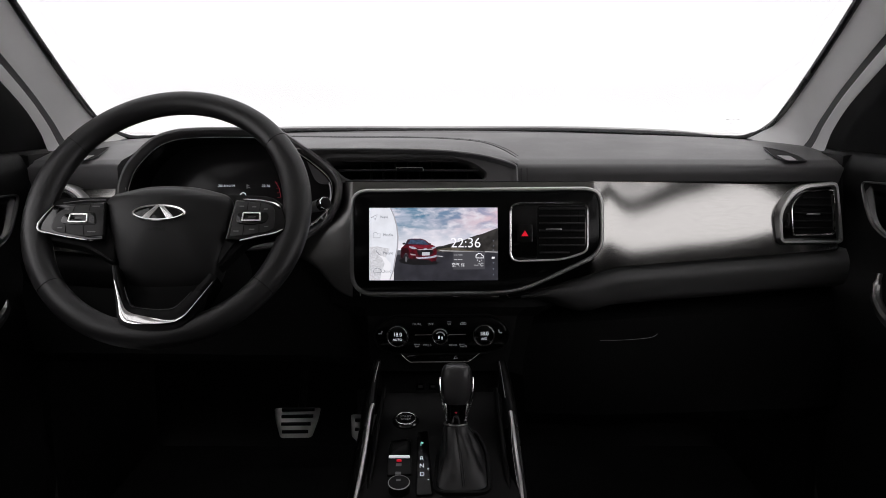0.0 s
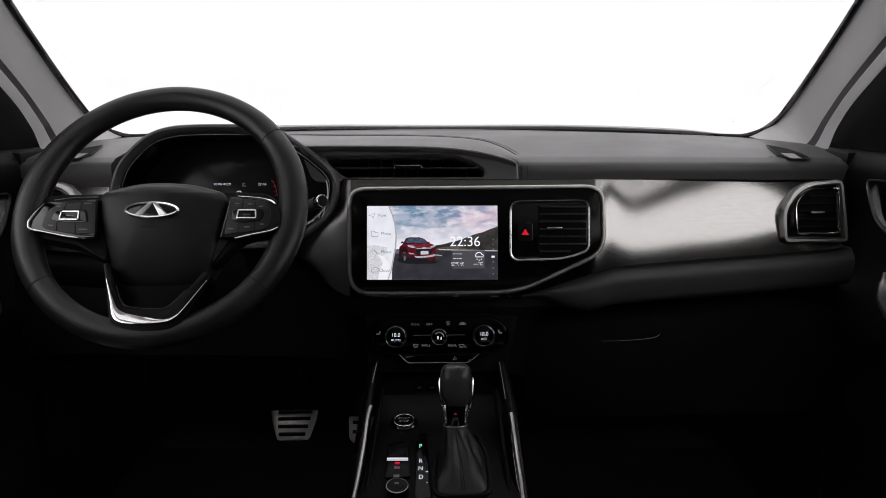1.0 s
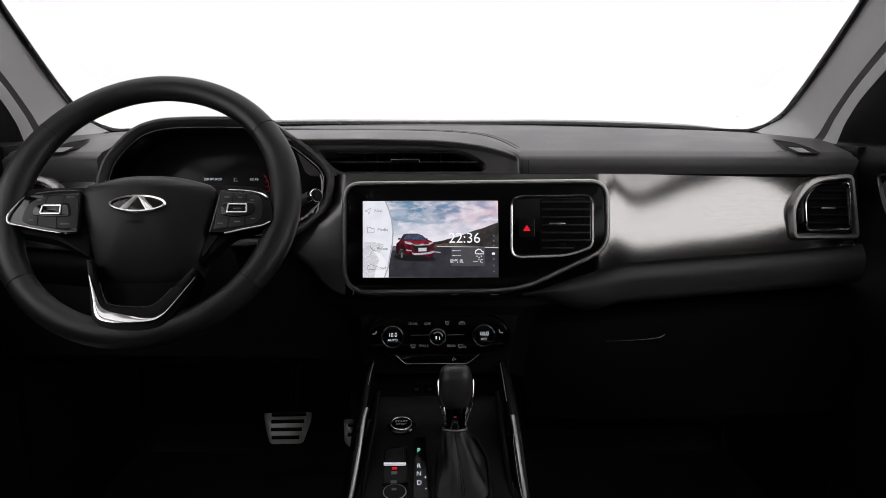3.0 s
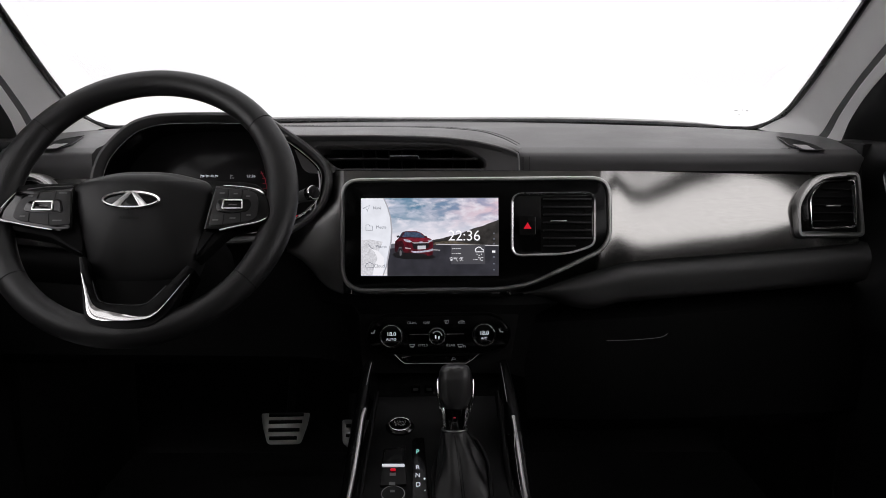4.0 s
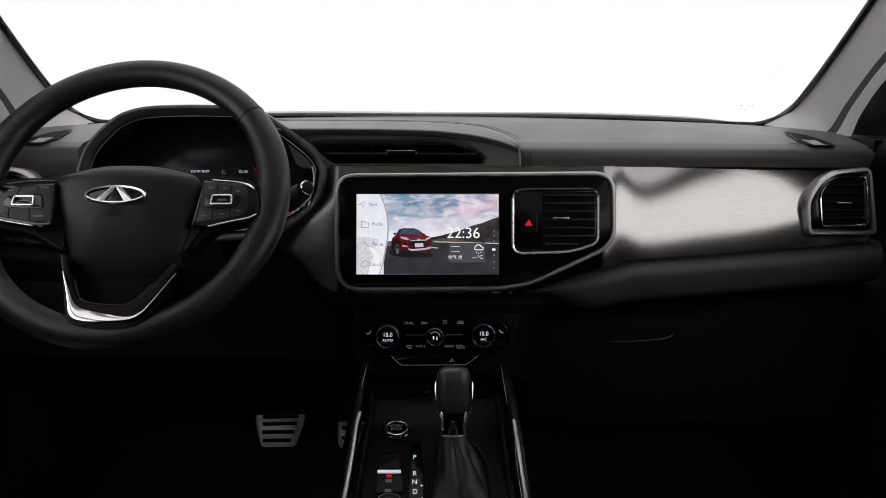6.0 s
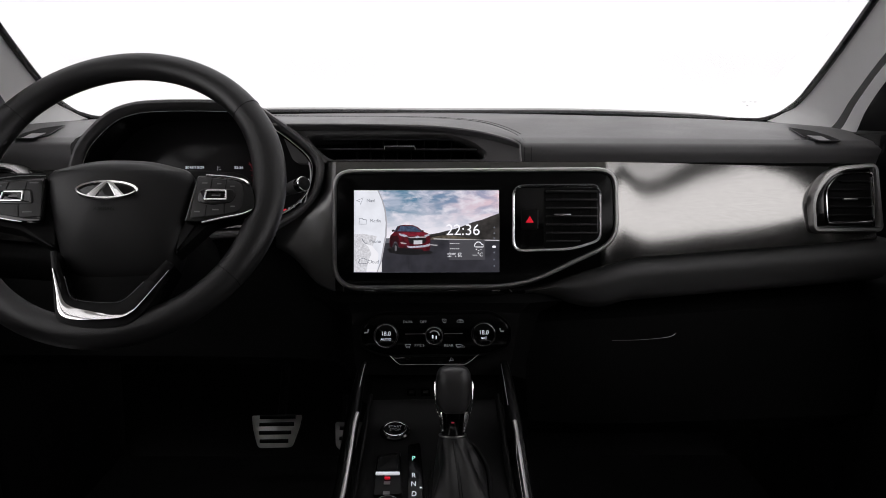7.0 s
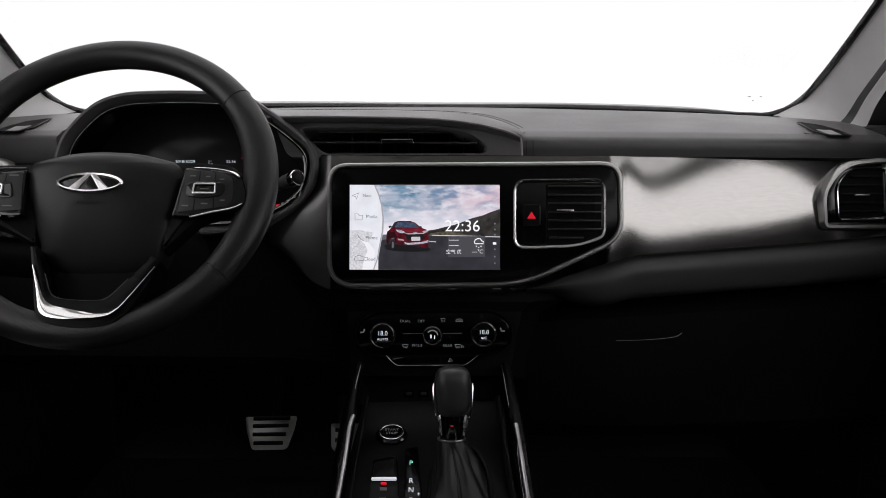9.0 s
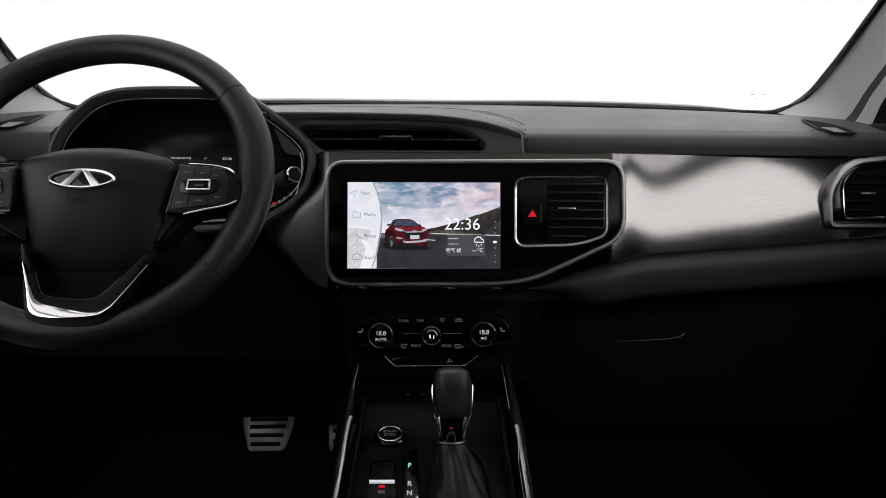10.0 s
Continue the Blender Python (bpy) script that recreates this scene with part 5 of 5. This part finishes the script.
for k, p in enumerate(((-0.2126, 0.0394, 0), (-0.2053, 0.0431, 0), (-0.1961, 0.0495, 0))):
    part("stalk_mark", box(p, (0.003, 0.004, 0.001), 0.0005), DIM_LIT, stalk, "grey marking", DASH)

# ---- centre console ----
console = thing("centre_console", world_point(CONS, (0.07, -0.1, -0.05)), "black centre console with glossy side rails", "console")
TOP = rounded([(-0.0418, 0.0695), (0.1507, 0.0727), (0.1625, -0.0573), (0.1678, -0.3054), (-0.0675, -0.3054), (-0.0545, -0.081)], 0.01)
part("top_panel", plate(TOP, -0.03, 0.0, 0.003), CONSOLE, console, "matt black top panel", CONS)
part("cubby_back", loft([[(-0.1079, -0.1852, -0.02), (-0.0997, -0.1908, -0.06), (0.0968, -0.1908, -0.06), (0.1042, -0.1852, -0.02)], [(-0.1071, -0.2392, -0.01), (-0.0971, -0.2512, -0.05), (0.0933, -0.2512, -0.05), (0.0997, -0.2392, -0.01)]]), PLASTIC, console, "matt black storage recess", DASH)
part("cubby_tray", loft([[(-0.0955, -0.2474, -0.055), (0.0917, -0.2474, -0.055)], [(-0.0909, -0.2491, 0.01), (0.0873, -0.2473, 0.01)]]), DARK, console, "", DASH)
part("console_body", box((MID + 0.008, 0.95, 0.12), (0.20, 0.85, 0.22), 0.02), DARK, console, "dark console flank")


def rail(points):
    pts = smooth(points, 6)
    n = len(pts)
    r = part("side_rail", tube(pts, [0.007 + 0.0055 * min(1, k / 12) for k in range(n)], 14, flatten=0.7), RAIL, console, "piano black side rail", DASH)
    return r


rl = rail([(-0.1075, -0.1845, -0.015), (-0.1109, -0.2064, 0.01), (-0.1145, -0.2438, 0.06), (-0.1171, -0.2877, 0.13), (-0.1209, -0.3402, 0.2), (-0.1309, -0.4047, 0.29)])
rr = rail([(0.0964, -0.1845, -0.015), (0.0991, -0.2064, 0.01), (0.1022, -0.2438, 0.06), (0.1039, -0.2877, 0.13), (0.1062, -0.3402, 0.2), (0.1095, -0.4047, 0.29)])
# reflections on the glossy rails, laid on as silver strips
part("rail_reflection", tube(smooth([(-0.1064, -0.2371, 0.072), (-0.1098, -0.2503, 0.092), (-0.1112, -0.2812, 0.14), (-0.1147, -0.3134, 0.185), (-0.1194, -0.3416, 0.22), (-0.125, -0.3616, 0.25)], 5), [0.0005] + [0.0030] * 24 + [0.0005], 10), DULLFRAME, rl, "silver strip standing in for a reflection on the glossy rail", DASH)
part("rail_reflection", tube(smooth([(0.1019, -0.2457, 0.085), (0.1032, -0.2571, 0.1), (0.1042, -0.284, 0.145), (0.106, -0.3134, 0.185), (0.1075, -0.3371, 0.21), (0.108, -0.3616, 0.25)], 5), [0.0005] + [0.0034] * 24 + [0.0005], 10), SATIN, rr, "silver strip standing in for a reflection on the glossy rail", DASH)
# thin silver lines imitate the highlights on the upper rails
for s_, pts in ((rl, [(-0.1038, -0.1837, -0.003), (-0.1079, -0.2059, 0.024), (-0.1099, -0.2278, 0.052)]), (rr, [(0.0918, -0.1837, -0.003), (0.0943, -0.2074, 0.026), (0.0964, -0.2315, 0.056)])):
    part("rail_highlight", tube(smooth(pts, 4), 0.0006, 6), SATIN, s_, "thin silver line standing in for a highlight on the rail", DASH)
part("rail_inlay", tube(smooth([(0.0989, -0.273, 0.14), (0.1021, -0.2615, 0.122), (0.1051, -0.2701, 0.135), (0.1067, -0.3035, 0.178), (0.1066, -0.3222, 0.203), (0.1026, -0.3247, 0.205), (0.0999, -0.3004, 0.175)], 4, True), 0.0004, 6, True), SATIN, rr, "thin chrome outline", DASH)
for x in (-0.038, -0.017):
    u = part("usb_socket", box((x, -0.232, -0.052), (0.014, 0.012, 0.004), 0.001), GLOSS, console, "black socket", DASH)
    part("socket_slot", box((x, -0.232, -0.0496), (0.008, 0.004, 0.001), 0), THREAD, u, "dark grey slot", DASH)

for name, a, b in (("left", (-0.0927, -0.222, 0.035), (-0.1053, -0.3514, 0.225)), ("right", (0.0829, -0.222, 0.035), (0.0924, -0.3514, 0.225))):
    part("inner_ledge", tube(smooth([a, Vector(a).lerp(Vector(b), 0.5) + Vector((0, 0.001, 0)), b], 5), 0.0042, 10, flatten=0.7), CONSOLE, console, "satin black raised edge", DASH)
SX, SY = (0.0004, -0.008)
start = thing("start_button", world_point(CONS, (SX, SY, 0.0)), "round black start button with a chrome ring", "start button")
part("collar", lathe([(0.0210, -0.004), (0.0210, 0.003), (0.0190, 0.005), (0.0160, 0.0045)], 40, (SX, SY, 0)), GLOSS, start, "glossy black collar", CONS)
part("chrome_ring", tube([(SX + 0.0152 * math.cos(a), SY + 0.0152 * math.sin(a), 0.0050) for a in [2 * math.pi * k / 40 for k in range(40)]], 0.0010, 8, True), CHROME, start, "chrome ring", CONS)
part("cap", lathe([(0.0142, 0.002), (0.0142, 0.0055), (0.0132, 0.0063), (0.0001, 0.0058)], 40, (SX, SY, 0)), GLOSS, start, "glossy black cap", CONS)
for text, dy in (("START", 0.003), ("STOP", -0.004)):
    part("caption", words(text, 0.0062, SX, SY + dy, 0.0067), HIGHLIGHT_AND_PRINT, start, "grey caption", CONS)

# shift gate letters
gate = thing("gear_indicator", world_point(CONS, (*(0.029, -0.1126), 0.0)), "black gear position strip with lit letters", "gear indicator")
GATE = rounded([(0.0188, -0.0394), (0.0349, -0.0353), (0.0442, -0.1759), (0.0213, -0.1781)], 0.004)
part("strip", plate(GATE, -0.002, 0.003, 0.001), SCREENGLASS, gate, "glossy black strip", CONS)
for text, p, mat in (("P", (0.0267, -0.0685), GREEN_LIT), ("R", (0.0275, -0.1014), WHITE_LIT), ("N", (0.0279, -0.1175), WHITE_LIT), ("D", (0.0287, -0.1356), WHITE_LIT), ("+", (0.0369, -0.1248), WHITE_LIT), ("-", (0.0376, -0.1457), WHITE_LIT)):
    part("letter", words(text, 0.0125 if text not in "+-" else 0.010, p[0], p[1], 0.0033, 0.72), mat, gate, "lit gear letter", CONS)

# parking brake switch
pb = thing("parking_brake_switch", world_point(CONS, (*(-0.0052, -0.0913), 0.0)), "black parking brake switch with a lit white bar", "switch")
part("base", plate(rounded([(-0.0208, -0.0625), (0.0091, -0.0544), (0.0145, -0.1356), (-0.0209, -0.138)], 0.004), -0.002, 0.004, 0.001), RAIL, pb, "glossy black base", CONS)
part("lever", plate(rounded([(-0.0183, -0.0729), (0.008, -0.0663), (0.0101, -0.1001), (-0.0191, -0.1014)], 0.003), 0.0, 0.010, 0.003), PLASTIC, pb, "matt black lever", CONS)
part("light_bar", box((*(-0.0048, -0.1033), 0.008), (0.030, 0.0042, 0.003), 0.001), WHITE_LIT, pb, "lit white bar", CONS)
part("red_light", box((*(-0.0049, -0.1095), 0.006), (0.0070, 0.0028, 0.003), 0.001), RED_LIT, pb, "lit red lamp", CONS)
for p in ((-0.005, -0.1169), (-0.0049, -0.1351)):
    part("caption", box((*p, 0.0046), (0.008, 0.006, 0.0004), 0), PRINT, pb, "grey symbol bar", CONS)
DX, DY = (-0.0021, -0.1638)
drive = thing("drive_mode_dial", world_point(CONS, (DX, DY, 0.0)), "round black rotary dial with a chrome edge", "dial")
part("dial_body", lathe([(0.0150, -0.004), (0.0150, 0.012), (0.0135, 0.0135), (0.0001, 0.013)], 40, (DX, DY, 0)), PLASTIC, drive, "matt black dial", CONS)
part("dial_edge", tube([(DX + 0.0143 * math.cos(a), DY + 0.0143 * math.sin(a), 0.0125) for a in [2 * math.pi * k / 40 for k in range(40)]], 0.0009, 6, True), SATIN, drive, "satin edge", CONS)
part("dial_mark", box((DX - 0.001, DY + 0.004, 0.0135), (0.006, 0.004, 0.0004), 0), PRINT, drive, "grey symbol bar", CONS)

# gear lever
gear = thing("gear_lever", world_point(DASH, (0.0229, -0.2939, 0.138)), "black gear lever with a chrome-trimmed knob and leather boot", "gear lever")


def knob():
    rows = []
    for y, hw, hd in ((643.5, 0.003, 0.003), (644.5, 0.012, 0.010), (648, 0.018, 0.015), (655, 0.0212, 0.019), (666, 0.0225, 0.021), (680, 0.0228, 0.0215), (694, 0.0218, 0.0205), (704, 0.0195, 0.0185), (711, 0.0165, 0.0165), (715, 0.014, 0.014)):
        v = (441 - y) * 1.158 / 1414
        rows.append([(0.0197 + hw * math.copysign(abs(math.cos(a)) ** 0.75, math.cos(a)), v, 0.138 + hd * math.copysign(abs(math.sin(a)) ** 0.75, math.sin(a))) for a in [2 * math.pi * k / 28 for k in range(28)]])
    return loft(rows, closed=True, ends=True)


part("knob", knob(), KNOBSKIN, gear, "black leather knob", DASH, 70)
for f in (-1, 1):
    pts = smooth([(0.0197 + f * 0.0236, -0.184, 0.150), (0.0197 + f * 0.0238, -0.197, 0.153), (0.0197 + f * 0.0228, -0.210, 0.155), (0.0197 + f * 0.0200, -0.222, 0.155), (0.0197 + f * 0.0180, -0.230, 0.154)], 4)
    part("knob_trim", tube(pts, [0.0004] + [0.0011] * 15 + [0.0008], 8), CHROME, gear, "chrome side trim", DASH)
    part("neck_trim", tube([(0.0192 + f * 0.0160, -0.222, 0.152), (0.0192 + f * 0.0150, -0.232, 0.154), (0.0190 + f * 0.0135, -0.246, 0.153)], [0.0018, 0.0026, 0.0016], 10), BRIGHT, gear, "chrome neck trim", DASH)
neck = part("neck", loft([[(0.019 + hw * math.cos(a), v, 0.138 + 0.85 * hw * math.sin(a)) for a in [2 * math.pi * k / 24 for k in range(24)]] for v, hw in ((-0.220, 0.0155), (-0.230, 0.0165), (-0.245, 0.0155), (-0.253, 0.0145))], closed=True, ends=True), GLOSS, gear, "glossy black neck", DASH)
part("neck_mark", box((0.0185, -0.235, 0.1525), (0.0035, 0.0018, 0.0006), 0.0002), RED_DIM, neck, "dim red symbol bar", DASH)
part("neck_collar", tube([(0.0185 + 0.0165 * math.cos(a), -0.2535, 0.138 + 0.014 * math.sin(a)) for a in [2 * math.pi * k / 32 for k in range(32)]], 0.0013, 8, True), SATIN, gear, "satin collar", DASH)


def boot():
    inv = DASH.inverted() @ CONS
    base = rounded([(0.0488, -0.1692), (0.0531, -0.0925), (0.0716, -0.0435), (0.104, -0.0408), (0.1189, -0.0861), (0.1196, -0.1681)], 0.02, 8)
    base = [q for a, b in zip(base, base[1:] + base[:1]) for q in [a.lerp(b, k / max(1, round((b - a).length / 0.003))) for k in range(max(1, round((b - a).length / 0.003)))]]
    n = len(base)
    base3 = [inv @ Vector((p.x, p.y, 0.003)) for p in base]
    mid = sum(base3, Vector()) / n
    neck3 = []
    for p in base3:
        a = math.atan2(p.z - mid.z, p.x - mid.x)
        neck3.append(Vector((0.0185 + 0.0165 * math.cos(a), -0.2545, 0.138 + 0.014 * math.sin(a))))
    rows = []
    for k in range(21):
        t = k / 20
        e = t ** 1.6
        flat_row = [Vector((a.x + (b.x - a.x) * t ** 0.8, a.y + (b.y - a.y) * t, a.z + (b.z - a.z) * (0.7 * t + 0.3 * e))) for a, b in zip(neck3, base3)]
        c = sum(flat_row, Vector()) / n
        row = []
        for p in flat_row:
            out = Vector((p.x - c.x, 0, p.z - c.z))
            ang = math.atan2(out.x, out.z)
            bell = math.sin(math.pi * min(1.0, 1.05 * t))
            fold = bell * (-0.013 * t * math.exp(-((abs(ang) - 0.95) / 0.34) ** 2) + 0.0030 * math.exp(-((abs(ang) - 0.30) / 0.22) ** 2) - 0.0010 * math.exp(-(ang / 0.10) ** 2))
            fold += 0.0013 * bell * math.sin(7 * ang - 6 * t)
            row.append(p + out.normalized() * fold)
        BOOT_SEAM.append(min(row, key=lambda p: abs(math.atan2(p.x - c.x, p.z - c.z)) if p.z > c.z else 9))
        rows.append(row)
    return loft(rows, closed=True)


BOOT_SEAM = []
part("boot", boot(), RIM, gear, "soft black leather boot", DASH, 80)
for side in (-0.0016, 0.0016):
    part("boot_seam", tube(smooth([p + Vector((side, 0, 0.0004)) for p in BOOT_SEAM[1:-1:3]], 4), 0.0005, 6), GAP, gear, "stitched centre seam", DASH)
BRIM = rounded([(0.0457, -0.1736), (0.0498, -0.0862), (0.0691, -0.0353), (0.1069, -0.0325), (0.1233, -0.081), (0.1232, -0.1725)], 0.02, 8)
part("boot_frame", ring(BRIM, [(-0.003, -0.001), (-0.002, 0.004), (0.0, 0.005), (0.003, 0.004), (0.004, -0.001)]), PLASTIC, gear, "matt black boot frame", CONS)


# ---- pedals ----
def pedal(name, outline, slots, z, label, arm, metal):
    far = (1.296 - z) / 1.796
    outline = [p * far for p in outline]
    slots = [(Vector(a) * far, Vector(b) * far) for a, b in slots]
    arm = [(a[0] * far, a[1] * far, a[2] + z + 0.5) for a in arm]
    outline = [p + Vector((0, 0.004)) for p in outline]
    slots = [(a + Vector((0, 0.004)), b + Vector((0, 0.004))) for a, b in slots]
    mid = sum(outline, Vector((0, 0))) / len(outline)
    lean = DASH @ Matrix.Translation((mid.x, mid.y, z)) @ pose(0, 0, 0, -15) @ Matrix.Translation((-mid.x, -mid.y, 0))
    p = thing(name, world_point(DASH, (mid.x, mid.y, z)), label, "pedal")
    part("pad", plate(outline, -0.006, 0, 0.002), metal, p, "brushed steel pad", lean)
    part("rubber_edge", ring(outline, [(-0.0015, -0.006), (-0.0015, -0.002), (0.0, -0.001), (0.001, -0.003)]), DARK, p, "black rubber edge", lean)
    for a, b in slots:
        part("rubber_bar", tube([(*a, 0.0005), (*b, 0.0005)], 0.0041, 8, flatten=1.0), DARK, p, "black rubber bar", lean)
    part("arm", tube(arm, 0.010, 8), DARK, p, "black steel arm", DASH)
    return p


BR = rounded([(-0.3809, -0.3632), (-0.2756, -0.3619), (-0.2794, -0.386), (-0.2933, -0.4279), (-0.3644, -0.4292), (-0.3771, -0.3898)], [0.005, 0.005, 0.01, 0.009, 0.009, 0.01])
pedal("brake_pedal", BR, [((-0.3632, -0.367), (-0.2895, -0.3657)), ((-0.3632, -0.3816), (-0.2921, -0.3803)), ((-0.3632, -0.3981), (-0.2971, -0.3975)), ((-0.3606, -0.4152), (-0.3022, -0.4146))], -0.60, "brushed steel brake pedal with black rubber bars", [(-0.3276, -0.3902, -0.55), (-0.3241, -0.3399, -0.56), (-0.3136, -0.2086, -0.56)], STEEL)
AC = rounded([(-0.2083, -0.3771), (-0.1422, -0.3771), (-0.1422, -0.4813), (-0.2057, -0.4254)], 0.006)
pedal("accelerator_pedal", AC, [((-0.1981, -0.3898), (-0.1638, -0.3898)), ((-0.1981, -0.4102), (-0.1638, -0.4102))], -0.60, "brushed steel accelerator pedal beside the console", [(-0.1879, -0.3968, -0.55), (-0.19, -0.3285, -0.57)], SATIN)

# ---- a small label on the windscreen ----
sticker = thing("windscreen_label", (0.655, 1.83, 0.75), "tiny pale printed label inside the windscreen corner", "label")
for k, (dx, dz, w) in enumerate(((0.0, 0.0, 0.010), (0.014, 0.001, 0.004), (0.024, 0.0, 0.008), (0.008, -0.008, 0.006))):
    part("print_bar", box((0.643 + dx, 1.83, 0.756 + dz), (0.7 * w, 0.001, 0.0016), 0), LABEL, sticker, "pale grey print bar")
